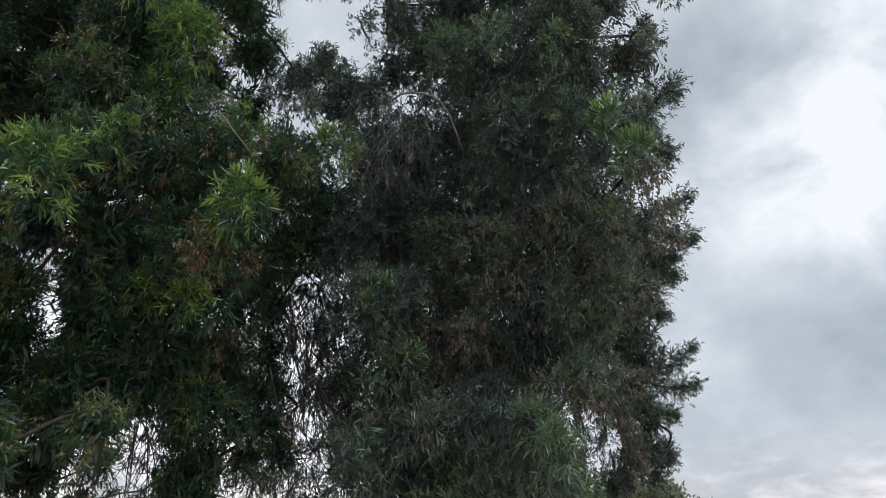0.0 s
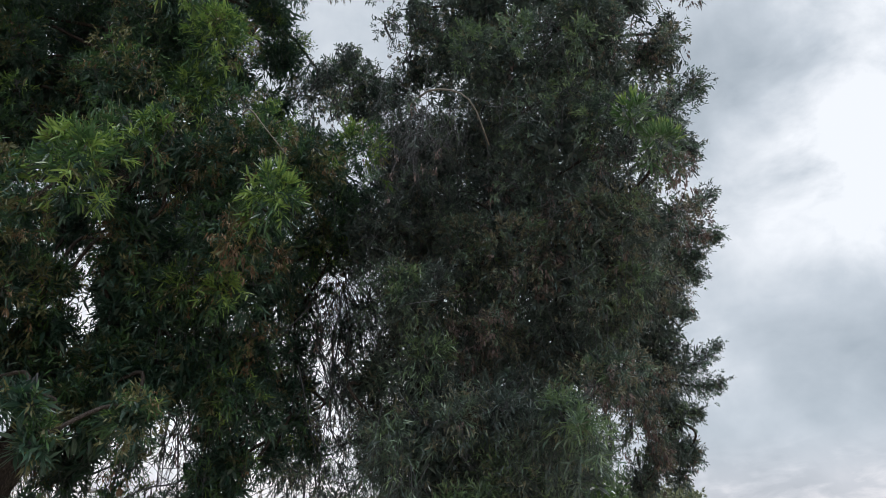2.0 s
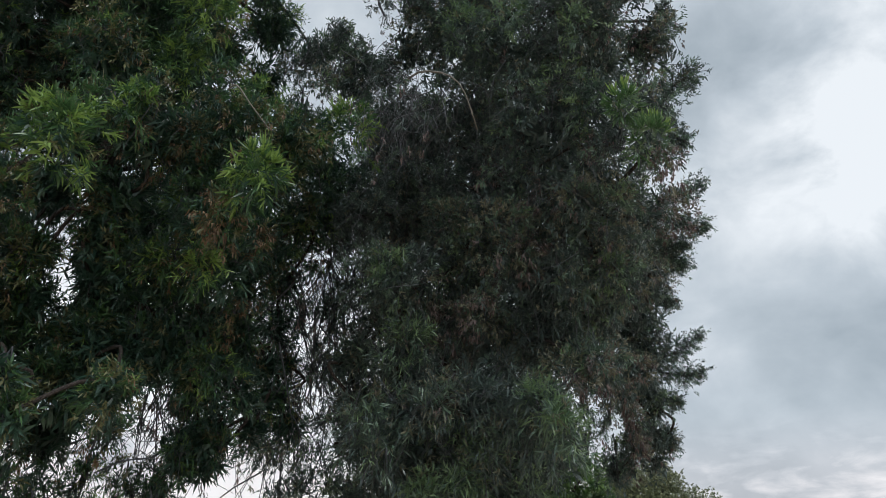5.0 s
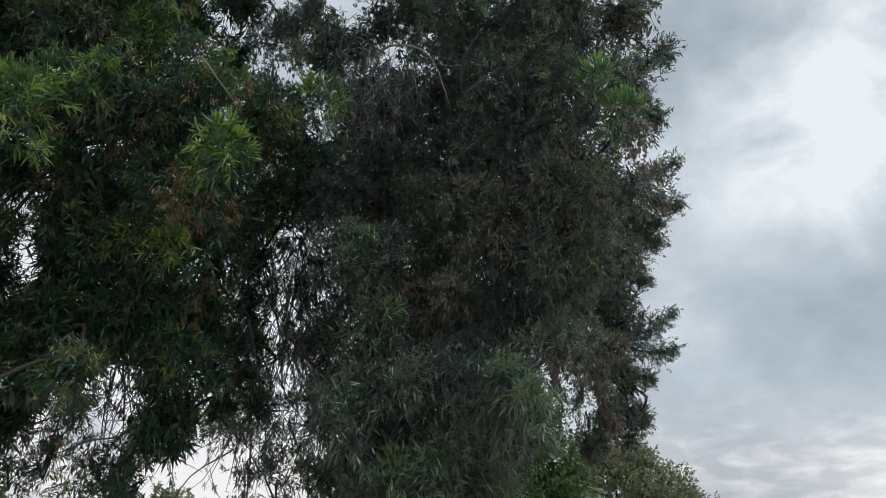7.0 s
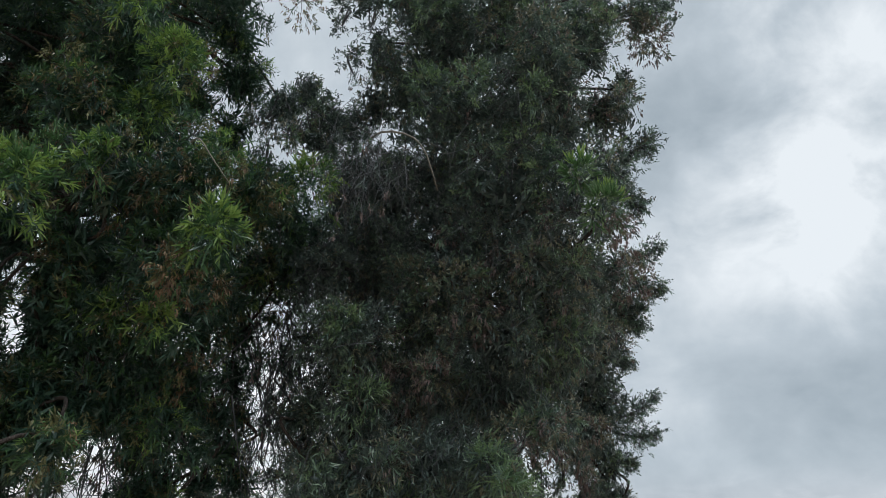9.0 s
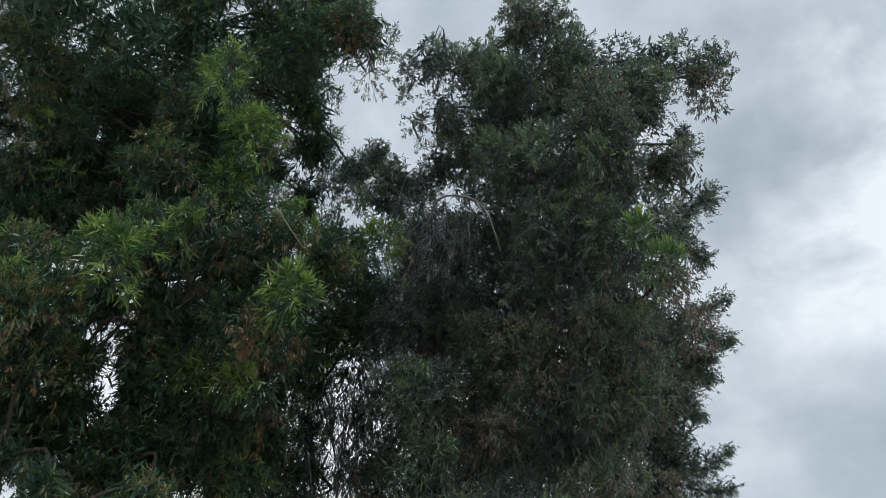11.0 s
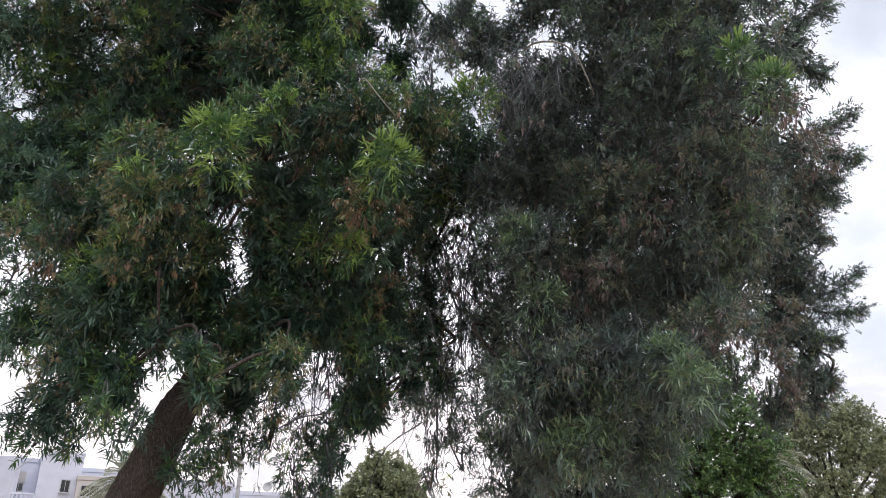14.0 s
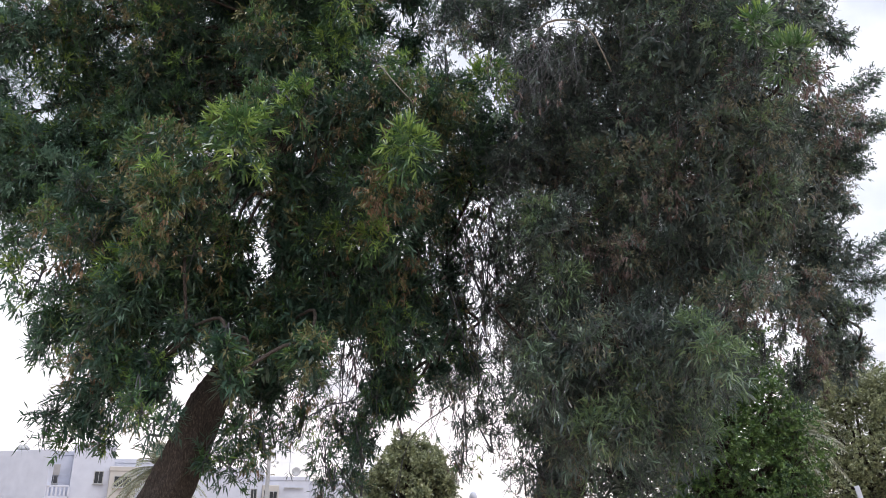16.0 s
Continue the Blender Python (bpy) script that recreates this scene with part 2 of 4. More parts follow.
def fast_mesh(name, verts, loops, totals, mats, index=None, smooth=False):
    me = bpy.data.meshes.new(name)
    verts, loops, totals = np.asarray(verts, np.float32), np.asarray(loops, np.int32), np.asarray(totals, np.int32)
    me.vertices.add(len(verts))
    me.vertices.foreach_set("co", verts.ravel())
    me.loops.add(len(loops))
    me.loops.foreach_set("vertex_index", loops)
    me.polygons.add(len(totals))
    me.polygons.foreach_set("loop_start", np.concatenate(([0], np.cumsum(totals)[:-1])).astype(np.int32))
    for m in mats:
        me.materials.append(m)
    if index is not None:
        me.polygons.foreach_set("material_index", np.asarray(index, np.int32))
    if smooth:
        me.polygons.foreach_set("use_smooth", np.ones(len(totals), bool))
    me.update(calc_edges=True)
    return me


def part_mesh(name, me, parent=None, label=""):
    ob = new(name, me)
    ob.parent = parent
    return tagged(ob, label)


def part(name, bm, mat, parent=None, label="", smooth=False):
    me = bpy.data.meshes.new(name)
    if smooth:
        for f in bm.faces:
            f.smooth = True
    bm.to_mesh(me)
    bm.free()
    me.materials.append(mat)
    return part_mesh(name, me, parent, label)


def thing(name, place, label, category, group="", turn=0.0):
    ob = new(name)
    ob.matrix_world = pose(*place, 0, 0, turn)
    return tagged(ob, label, category, group)


def box(bm, x0, y0, z0, x1, y1, z1, bevel=0.0):
    m = Matrix.Translation(((x0 + x1) / 2, (y0 + y1) / 2, (z0 + z1) / 2)) @ Matrix.Diagonal((x1 - x0, y1 - y0, z1 - z0, 1))
    r = bmesh.ops.create_cube(bm, size=1, matrix=m)
    if bevel:
        es = list({e for v in r["verts"] for e in v.link_edges})
        bmesh.ops.bevel(bm, geom=es, offset=bevel, segments=1, affect="EDGES")


def boxed(*a, bevel=0.0):
    bm = bmesh.new()
    box(bm, *a, bevel=bevel)
    return bm


def tubes(name, paths, mats, sides=6, smooth=True):
    """Tapered tubes along paths of (points n x 3, radii n), in one mesh."""
    V, L, T, o = [], [], [], 0
    for pts, rad in paths:
        pts, rad = np.asarray(pts, float), np.asarray(rad, float)
        n = len(pts)
        d = unit(np.gradient(pts, axis=0))
        a = np.empty_like(d)
        v = np.cross(d[0], UP if abs(d[0][2]) < 0.9 else np.array([1.0, 0, 0]))
        for i in range(n):
            v = v - d[i] * (v @ d[i])
            v = v / max(np.linalg.norm(v), 1e-9)
            a[i] = v
        b = np.cross(d, a)
        th = np.arange(sides) * 2 * np.pi / sides
        ring = pts[:, None] + rad[:, None, None] * (a[:, None] * np.cos(th)[None, :, None] + b[:, None] * np.sin(th)[None, :, None])
        V.append(ring.reshape(-1, 3))
        i, j = np.meshgrid(np.arange(n - 1), np.arange(sides), indexing="ij")
        k = (j + 1) % sides
        q = np.stack([i * sides + j, i * sides + k, (i + 1) * sides + k, (i + 1) * sides + j], -1).reshape(-1, 4) + o
        L.append(q.ravel())
        T.append(np.full(len(q), 4))
        L.append(np.arange(sides) + o + (n - 1) * sides)
        T.append(np.array([sides]))
        o += n * sides
    return fast_mesh(name, np.concatenate(V), np.concatenate(L), np.concatenate(T), mats, smooth=smooth)


def spline(points, n):
    """A smooth line of n points through the given ones."""
    p = np.asarray(points, float)
    t = np.linspace(0, len(p) - 1, n)
    i = np.clip(t.astype(int), 0, len(p) - 2)
    f = (t - i)[:, None]
    ext = np.vstack([2 * p[0] - p[1], p, 2 * p[-1] - p[-2]])
    p0, p1, p2, p3 = ext[i], ext[i + 1], ext[i + 2], ext[i + 3]
    return 0.5 * (2 * p1 + (p2 - p0) * f + (2 * p0 - 5 * p1 + 4 * p2 - p3) * f * f + (3 * p1 - p0 - 3 * p2 + p3) * f ** 3)


def leaf_arrays(base, way, length, width, droop, full):
    """Narrow pointed leaves that arch over by their droop: six corners each, or four."""
    n = len(base)
    side = unit(np.cross(way, UP + rng.normal(0, 0.55, (n, 3))))
    shape = ((0, 0), (0.36, 0.5), (0.36, -0.5), (0.74, 0.36), (0.74, -0.36), (1, 0)) if full else ((0, 0), (0.45, 0.55), (0.45, -0.55), (1, 0))
    out = np.empty((n, len(shape), 3))
    for k, (s, w) in enumerate(shape):
        out[:, k] = base + way * (length * s)[:, None] - UP * (droop * length * s * s)[:, None] + side * (width * w)[:, None]
    return out


def leaf_mesh(name, corners, kinds, mats):
    n, c = corners.shape[:2]
    pattern, totals = ([0, 2, 1, 1, 2, 4, 3, 3, 4, 5], [3, 4, 3]) if c == 6 else ([0, 2, 1, 1, 2, 3], [3, 3])
    loops = (np.array(pattern)[None] + c * np.arange(n)[:, None]).ravel()
    return fast_mesh(name, corners.reshape(-1, 3), loops, np.tile(totals, n), mats, np.repeat(kinds, len(totals)))


LEAF_SIZE = (1.0, 1.0)


def tuft_leaves(centre, axis, kind, count, size=1.0, full=False, wide=1.0):
    """Rosettes of leaves round shoot tips: corners and kinds of all leaves."""
    n = len(centre)
    c, a, k = np.repeat(centre, count, 0), np.repeat(axis, count, 0), np.repeat(kind, count)
    spread = np.abs(rng.normal(1.2, 0.4, (n * count, 1)))
    way = unit(a + spread * unit(rng.normal(0, 1, (n * count, 3))))
    pod = k == 4
    size = np.where(pod, min(size, 1.0), size)
    length = np.where(pod, rng.uniform(0.018, 0.04, n * count), np.where(k == 3, rng.uniform(0.034, 0.064, n * count), rng.uniform(0.044, 0.086, n * count)) * LEAF_SIZE[0]) * size
    width = np.where(pod, rng.uniform(0.009, 0.015, n * count), rng.uniform(0.010, 0.016, n * count) * LEAF_SIZE[1]) * size * wide
    droop = np.where(pod, 0.9, rng.uniform(-0.08, 0.42, n * count))
    base = c + (a * rng.uniform(-0.055, 0.02, (n * count, 1)) + rng.normal(0, 0.009, (n * count, 3))) * size[:, None]
    return leaf_arrays(base, way, length, width, droop, full), k


# leaf kinds: 0 dark, 1 mid, 2 young, 3 olive, 4 dry pod, 5 fresh bluish with skylight in its colour; a clump keeps to
# one tone
TONES = {
    "dark": (0.80, 0.16, 0.0, 0.04, 0.0, 0.0), "mid": (0.34, 0.58, 0.02, 0.06, 0.0, 0.0), "olive": (0.08, 0.30, 0.04, 0.46, 0.12, 0.0),
    "rust": (0.10, 0.06, 0.0, 0.26, 0.58, 0.0), "young": (0.04, 0.34, 0.58, 0.04, 0.0, 0.0), "fresh": (0.12, 0.18, 0.06, 0.0, 0.0, 0.64)}


def mop(m, r, tone, dense=1.0):
    """One rounded clump of shoots that droops at its sides and thins out underneath: centres, axes and kinds."""
    n = int(680 * r * r * dense) + 8
    d = unit(rng.normal(0, 1, (n, 3)) + np.array([0, -0.2, 0.3]))
    c = m + d * r * rng.uniform(0.62, 1.06, (n, 1)) * np.array([1, 1, 0.85])
    c[:, 2] -= np.where(d[:, 2] < -0.1, rng.uniform(0, 0.8, n) * r, 0)
    a = unit(d + UP * (0.3 * d[:, 2:] + 0.12) + rng.normal(0, 0.25, (n, 3)))
    k = rng.choice(6, n, p=TONES[tone])
    # young growth stays on top; undersides drop to darker kinds, shade put into colour
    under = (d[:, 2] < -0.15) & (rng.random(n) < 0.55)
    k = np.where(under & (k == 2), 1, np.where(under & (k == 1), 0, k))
    return c, a, k


def pick_tone(fresh, olive, young=0.05):
    p = np.array([0.40, 0.33, 0.12 + olive, 0.035 + olive * 0.3, young, fresh * 2.2])
    return ("dark", "mid", "olive", "rust", "young", "fresh")[rng.choice(6, p=p / p.sum())]


def near_size(lobe, fresh):
    """Size and slimness of the leaves: the low outer boughs have the longest ones."""
    _, y, z, _ = lobe
    if LEAVES is LEAVES_B:
        return (1.75, 0.5) if z < 3.9 and y < 7.5 else (1.35, 0.68) if z < 4.6 and y < 7.5 else (1.0, 1.0)
    return (1.25 if z < 4.6 and y < 6.4 else 1.05) * (1.12 if fresh else 1.0), 0.9


def bough(lobe, parent, thick=1.0, count=11, core=True, fresh=0.0, olive=0.0):
    """The foliage of one limb's end: rounded drooping clumps of one tone each over a mass that is thicker inside."""
    x, y, z, r = lobe
    reseed(x, y, z)
    centre = np.array([x, y, z])
    n = max(2, int(thick * 4 * math.pi * r * r / 0.26))
    d = unit(rng.normal(0, 1, (n, 3)) + np.array([0, -0.5, 0.1]))
    ms = centre + d * r * rng.uniform(0.5, 0.88, (n, 1))
    C, A, K, paths = [], [], [], []
    for m in ms:
        mr = rng.uniform(0.15, 0.28) * min(1, 0.5 + r)
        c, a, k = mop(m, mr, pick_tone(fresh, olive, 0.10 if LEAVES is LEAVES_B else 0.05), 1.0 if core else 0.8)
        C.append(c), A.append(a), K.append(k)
        mid = (centre + m) / 2 + rng.normal(0, 0.08, 3) + UP * 0.1
        paths.append((spline([centre - UP * 0.1, mid, m + UP * 0.05], 4), np.linspace(0.012, 0.005, 4)))
        for q in rng.choice(len(c), 5, replace=False):
            paths.append(([m, (m + c[q]) / 2 + UP * 0.05, c[q]], (0.005, 0.0035, 0.002)))
        if LEAVES is LEAVES_B and -1.3 < x < 1.3 and z < 6.3 and r > 0.3:
            for _ in range(4):
                p0 = m + unit(rng.normal(0, 1, 3) + np.array([0, -0.6, 0.2])) * mr * rng.uniform(0.7, 1.15)
                p1 = p0 + rng.normal(0, 0.14, 3) - UP * rng.uniform(0.1, 0.34)
                paths.append(([p0, (p0 + p1) / 2 + rng.normal(0, 0.025, 3), p1], (0.0036, 0.0028, 0.0016)))
    size, slim = near_size(lobe, fresh)
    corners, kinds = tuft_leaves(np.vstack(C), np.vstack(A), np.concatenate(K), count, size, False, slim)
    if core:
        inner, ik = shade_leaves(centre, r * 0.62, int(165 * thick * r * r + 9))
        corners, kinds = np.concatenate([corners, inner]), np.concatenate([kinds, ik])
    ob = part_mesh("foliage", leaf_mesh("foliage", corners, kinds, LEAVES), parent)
    ob["kind"] = "stuff"
    part_mesh("twiggery", tubes("twiggery", paths, [TWIG], 3), parent)["kind"] = "stuff"
    return ob


def clump(name, label, place, r, tone, parent, size=1.25, dense=1.6):
    """A single clump that stands out of the crown by its tone."""
    reseed(*place)
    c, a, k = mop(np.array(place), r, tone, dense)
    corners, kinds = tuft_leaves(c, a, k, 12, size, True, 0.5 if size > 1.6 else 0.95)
    part_mesh(name, leaf_mesh(name, corners, kinds, LEAVES), parent, label)["kind"] = "stuff"


def spray(root, tip, parent):
    """A leafy shoot that reaches out of the crown, thick with leaves up to its raised end."""
    root, tip = np.array(root), np.array(tip)
    reseed(*tip)
    L = np.linalg.norm(tip - root)
    line = spline([root, (root + tip) / 2 - UP * 0.06 * L, tip - (tip - root) * 0.06], 16)
    way = unit(np.gradient(line, axis=0))
    C, A, K = [], [], []
    paths = [(line, np.linspace(0.014, 0.004, 16))]
    for i in range(1, 16):
        wide = 0.06 * (1 - (i / 16) ** 3) + 0.055
        for _ in range(17):
            off = rng.normal(0, 1, 3) * wide * np.array([0.7, 1.0, 0.75])
            C.append(line[i] + off), A.append(unit(way[i] * 0.9 + unit(off) * 0.6 - UP * 0.12))
            K.append(rng.choice([0, 1, 3, 5], p=[0.52, 0.26, 0.08, 0.14]))
            if rng.random() < 0.4:
                paths.append(([line[i - 1], line[i] + off], (0.005, 0.002)))
    corners, kinds = tuft_leaves(np.array(C), np.array(A), np.array(K), 11, 0.85)
    part_mesh("foliage", leaf_mesh("foliage", corners, kinds, LEAVES), parent)["kind"] = "stuff"
    part_mesh("twiggery", tubes("twiggery", paths, [TWIG], 4), parent)["kind"] = "stuff"


def finger(tip, parent):
    """A few leafy shoots that reach out of the crown and droop at their ends."""
    tip, r = np.array(tip[:3]), tip[3]
    reseed(*tip)
    root = np.array([np.sign(tip[0] + 1.5) * -0.8, 0.3, -0.25]) if tip[2] > 3.4 or tip[0] > -1.2 else UP * 0.7
    leafy = tip[2] > 3.4 or tip[0] > -1.2
    C, A, K, paths = [], [], [], []
    for _ in range(4 if leafy else 1):
        end = tip + rng.normal(0, 1, 3) * np.array([0.5, 0.6, 0.9]) * r
        line = spline([tip + root * rng.uniform(0.7, 1.0), (end + tip + root) / 2 + UP * 0.10, end + UP * 0.04, end - UP * 0.05], 12)
        paths.append((line, np.linspace(0.012, 0.003, 12)))
        way = unit(np.gradient(line, axis=0))
        for i in range(2 if leafy else 9, 12):
            for _ in range(4):
                C.append(line[i] + rng.normal(0, 0.03 + 0.005 * i, 3))
                A.append(unit(way[i] + rng.normal(0, 0.5, 3)))
                K.append(rng.choice([0, 1, 3, 2, 4], p=[0.45, 0.3, 0.1, 0.08, 0.07]))
    corners, kinds = tuft_leaves(np.array(C), np.array(A), np.array(K), 13)
    part_mesh("foliage", leaf_mesh("foliage", corners, kinds, LEAVES), parent)["kind"] = "stuff"
    part_mesh("twiggery", tubes("twiggery", paths, [TWIG], 4), parent)["kind"] = "stuff"


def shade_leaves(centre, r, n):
    """Oversized leaves inside a crown, all of the darkest kind: its inner shade put into colour."""
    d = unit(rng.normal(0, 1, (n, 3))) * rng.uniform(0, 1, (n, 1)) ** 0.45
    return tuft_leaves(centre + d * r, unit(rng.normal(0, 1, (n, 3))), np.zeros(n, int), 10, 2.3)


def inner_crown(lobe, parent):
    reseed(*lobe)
    # dark filler behind the boughs, added to close the crown against the sky
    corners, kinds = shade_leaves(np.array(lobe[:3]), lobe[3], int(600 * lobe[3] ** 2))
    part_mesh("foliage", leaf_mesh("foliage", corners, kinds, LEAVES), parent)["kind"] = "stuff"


LEAF_SHAPES = []
for curl in (0.05, 0.25, 0.45):
    for mat in (LEAF_YOUNG, LEAF_MID):
        c = np.array([[(0, 0, 0), (0.36, 0.065, -curl * 0.13), (0.36, -0.065, -curl * 0.13), (0.74, 0.047, -curl * 0.55), (0.74, -0.047, -curl * 0.55), (1, 0, -curl)]])
        LEAF_SHAPES.append(leaf_mesh("leaf", c, np.zeros(1, int), [mat]))


def leaf_spray(centre, r, parent, n):
    """Single long leaves in star-shaped rosettes over a clump's dome."""
    left = n
    while left > 0:
        d = unit(rng.normal(0, 1, 3) + np.array([0, -0.8, 0.1]))
        c, ax = centre + d * r * rng.uniform(0.75, 1.05), unit(d + UP * 0.3)
        for k in range(min(13, left)):
            w = Vector(unit(ax + rng.uniform(0.3, 1.1) * unit(rng.normal(0, 1, 3))))
            side = w.cross(Vector(unit(UP + rng.normal(0, 0.5, 3)))).normalized()
            L = rng.uniform(0.085, 0.14)
            m = Matrix((w, side, w.cross(side))).transposed().to_4x4()
            young = d[2] > 0.1 and rng.random() < 0.75
            ob = new("leaf", LEAF_SHAPES[2 * int(rng.integers(0, 3)) + (0 if young else 1)])
            ob.parent = parent
            ob.matrix_local = Matrix.Translation(c) @ m @ Matrix.Scale(L, 4)
        left -= 13


def limb_to(trunk, lobe, r0, fork, others):
    """A limb that leaves the trunk at or above the fork, arches out and bends to the lobe."""
    reseed(*lobe)
    t = np.asarray(trunk)
    goal = np.array(lobe[:3])
    high = t[t[:, 2] > max(fork, goal[2] - 1.2)]
    high = high if len(high) else t[-3:]
    s = high[np.argmin(np.linalg.norm(high - goal, axis=1))]
    if goal[2] < 4.8:
        above = np.array([q[:3] for q in others if q[2] > goal[2] + 0.25])
        s, r0 = above[np.argmin(np.linalg.norm(above - goal, axis=1))], 0.016
    mid = s * 0.5 + goal * 0.5 + UP * 0.15 * np.linalg.norm(goal - s) + rng.normal(0, 0.12, 3)
    return spline([s, mid, goal], 9), np.linspace(r0, 0.014, 9)


# ---- ground ----
bm = bmesh.new()
bmesh.ops.create_grid(bm, x_segments=40, y_segments=40, size=1500)
tagged(part("ground", bm, SAND), "flat pale sandy ground reaching the horizon", "ground", kind="structure")

# ---- the two large trees ----
A_UPPER = [(-5.58, 5.79, 6.71, 0.49), (-4.93, 5.42, 7.68, 0.49), (-4.85, 6.02, 7.15, 0.77), (-4.51, 5.41, 8.70, 0.81), (-3.46, 5.90, 8.19, 0.77), (-2.89, 5.95, 6.92, 0.69), (-2.37, 6.29, 8.29, 0.70), (-1.70, 6.33, 8.44, 0.49), (-2.30, 6.85, 7.80, 0.38), (-2.20, 7.21, 7.36, 0.32), (-2.84, 5.93, 9.11, 0.81), (-4.26, 6.75, 7.63, 0.81), (-2.77, 7.17, 7.16, 0.49), (-2.14, 6.19, 9.12, 0.59)]
A_MID = [(-5.57, 6.22, 6.19, 0.77), (-4.63, 6.11, 6.35, 0.73), (-3.57, 6.47, 6.38, 0.58), (-2.85, 6.49, 6.27, 0.50), (-5.41, 6.23, 5.27, 0.60), (-2.63, 5.54, 4.98, 0.41), (-2.12, 5.85, 5.20, 0.48), (-1.59, 6.35, 5.41, 0.45), (-3.76, 5.24, 4.38, 0.46), (-4.52, 5.58, 4.19, 0.62), (-3.72, 5.54, 3.80, 0.46), (-3.09, 6.87, 4.85, 0.60), (-2.14, 6.01, 4.47, 0.46), (-2.79, 6.44, 3.95, 0.49), (-2.14, 6.19, 4.06, 0.41), (-2.25, 6.74, 3.66, 0.49), (-4.24, 6.96, 6.69, 0.64), (-3.75, 7.04, 5.78, 0.46), (-3.93, 6.61, 5.01, 0.37), (-3.06, 6.04, 4.35, 0.27), (-2.93, 6.31, 3.49, 0.42)]
A_LOW = [(-5.37, 5.97, 4.35, 0.38), (-5.01, 5.84, 3.34, 0.37), (-4.44, 5.64, 2.89, 0.39), (-4.70, 5.76, 2.50, 0.29), (-4.26, 5.64, 3.39, 0.54), (-4.12, 5.66, 2.75, 0.25), (-3.73, 6.25, 3.43, 0.42), (-3.69, 6.86, 2.90, 0.35), (-3.09, 6.36, 3.43, 0.49), (-2.54, 5.62, 2.93, 0.24), (-3.43, 6.80, 2.75, 0.24), (-2.59, 6.37, 3.41, 0.26), (-2.27, 6.73, 3.38, 0.44), (-2.34, 7.04, 2.79, 0.36), (-2.73, 7.4, 2.3, 0.22), (-5.86, 6.03, 5.05, 0.68)]
A_FILL = [(-1.49, 7.40, 5.66, 0.47), (-1.76, 7.59, 5.20, 0.44), (-2.03, 7.26, 4.79, 0.42), (-4.07, 6.51, 4.53, 0.36), (-3.88, 6.27, 3.55, 0.56), (-3.27, 6.32, 3.30, 0.32), (-6.03, 5.56, 6.43, 0.57), (-6.47, 5.76, 5.54, 0.85), (-5.67, 6.06, 4.83, 0.66), (-2.71, 7.68, 3.27, 0.18), (-2.24, 7.42, 6.88, 0.35), (-3.57, 6.84, 7.13, 0.63), (-5.36, 6.53, 5.79, 0.62)]
B_FILL = [(-0.84, 7.90, 5.31, 0.52), (-1.40, 8.20, 5.47, 0.47), (-0.90, 7.84, 6.25, 0.47), (-0.45, 7.09, 6.00, 0.43), (-0.65, 7.87, 4.36, 0.49), (-1.09, 7.19, 3.57, 0.28), (-0.92, 7.12, 3.10, 0.33), (1.39, 8.47, 4.19, 0.36), (1.28, 7.75, 5.02, 0.57), (1.50, 8.53, 4.60, 0.43)]
B_NOTCH = [(-1.24, 7.27, 6.70, 0.40), (-1.48, 7.34, 7.40, 0.24), (-0.55, 7.04, 7.67, 0.27), (-0.67, 7.26, 7.24, 0.34), (-0.99, 7.52, 7.18, 0.25), (-0.37, 6.54, 8.21, 0.27), (-1.31, 7.54, 7.27, 0.24)]
B_CHANNEL = [(-1.53, 6.19, 5.54, 0.18), (-1.14, 6.39, 5.71, 0.19), (-1.36, 6.31, 6.11, 0.15), (-1.81, 6.97, 6.88, 0.16), (-1.56, 6.94, 6.99, 0.18), (-1.41, 7.16, 6.73, 0.21), (-1.77, 7.08, 6.39, 0.19), (-1.15, 6.93, 6.93, 0.17), (-0.99, 6.36, 8.19, 0.23), (-0.63, 6.29, 8.29, 0.22), (-0.74, 6.60, 7.98, 0.24), (-1.07, 6.61, 7.93, 0.14), (-0.92, 6.81, 7.44, 0.17), (-0.64, 6.77, 7.51, 0.23), (-1.43, 6.83, 7.17, 0.09)]
B_CROWN = [(0.57, 6.17, 7.26, 0.31), (1.00, 6.12, 7.55, 0.25), (1.30, 6.30, 6.33, 0.26), (1.14, 6.16, 6.88, 0.27), (1.58, 6.21, 7.16, 0.28), (1.73, 6.33, 6.66, 0.23), (0.10, 6.38, 7.36, 0.29), (-0.17, 6.33, 8.00, 0.29), (-0.26, 6.67, 7.03, 0.25)]
A_UNDER = [(-2.95, 5.00, 2.82, 0.12), (-2.92, 5.07, 2.58, 0.11), (-3.77, 5.41, 2.81, 0.10), (-3.59, 5.46, 3.09, 0.10), (-3.83, 5.42, 2.58, 0.09), (-3.93, 5.44, 2.73, 0.11), (-2.94, 6.06, 3.26, 0.21), (-2.70, 6.36, 3.41, 0.20), (-3.04, 6.10, 2.87, 0.20)]
B_TUFTS = [(-1.81, 7.84, 2.85, 0.10), (-1.68, 7.30, 2.09, 0.13), (-1.62, 7.29, 2.41, 0.10), (-1.38, 7.35, 2.28, 0.12), (-1.74, 7.21, 2.77, 0.12), (-1.46, 7.31, 2.56, 0.11)]
A_FRINGE = [(-3.16, 7.19, 2.91, 0.12), (-3.54, 7.04, 2.73, 0.18), (-3.32, 7.18, 2.52, 0.15), (-3.53, 7.10, 2.35, 0.15), (-3.45, 7.03, 3.02, 0.15), (-2.67, 7.51, 2.82, 0.15), (-2.73, 7.53, 2.52, 0.13), (-3.03, 7.40, 2.61, 0.08)]
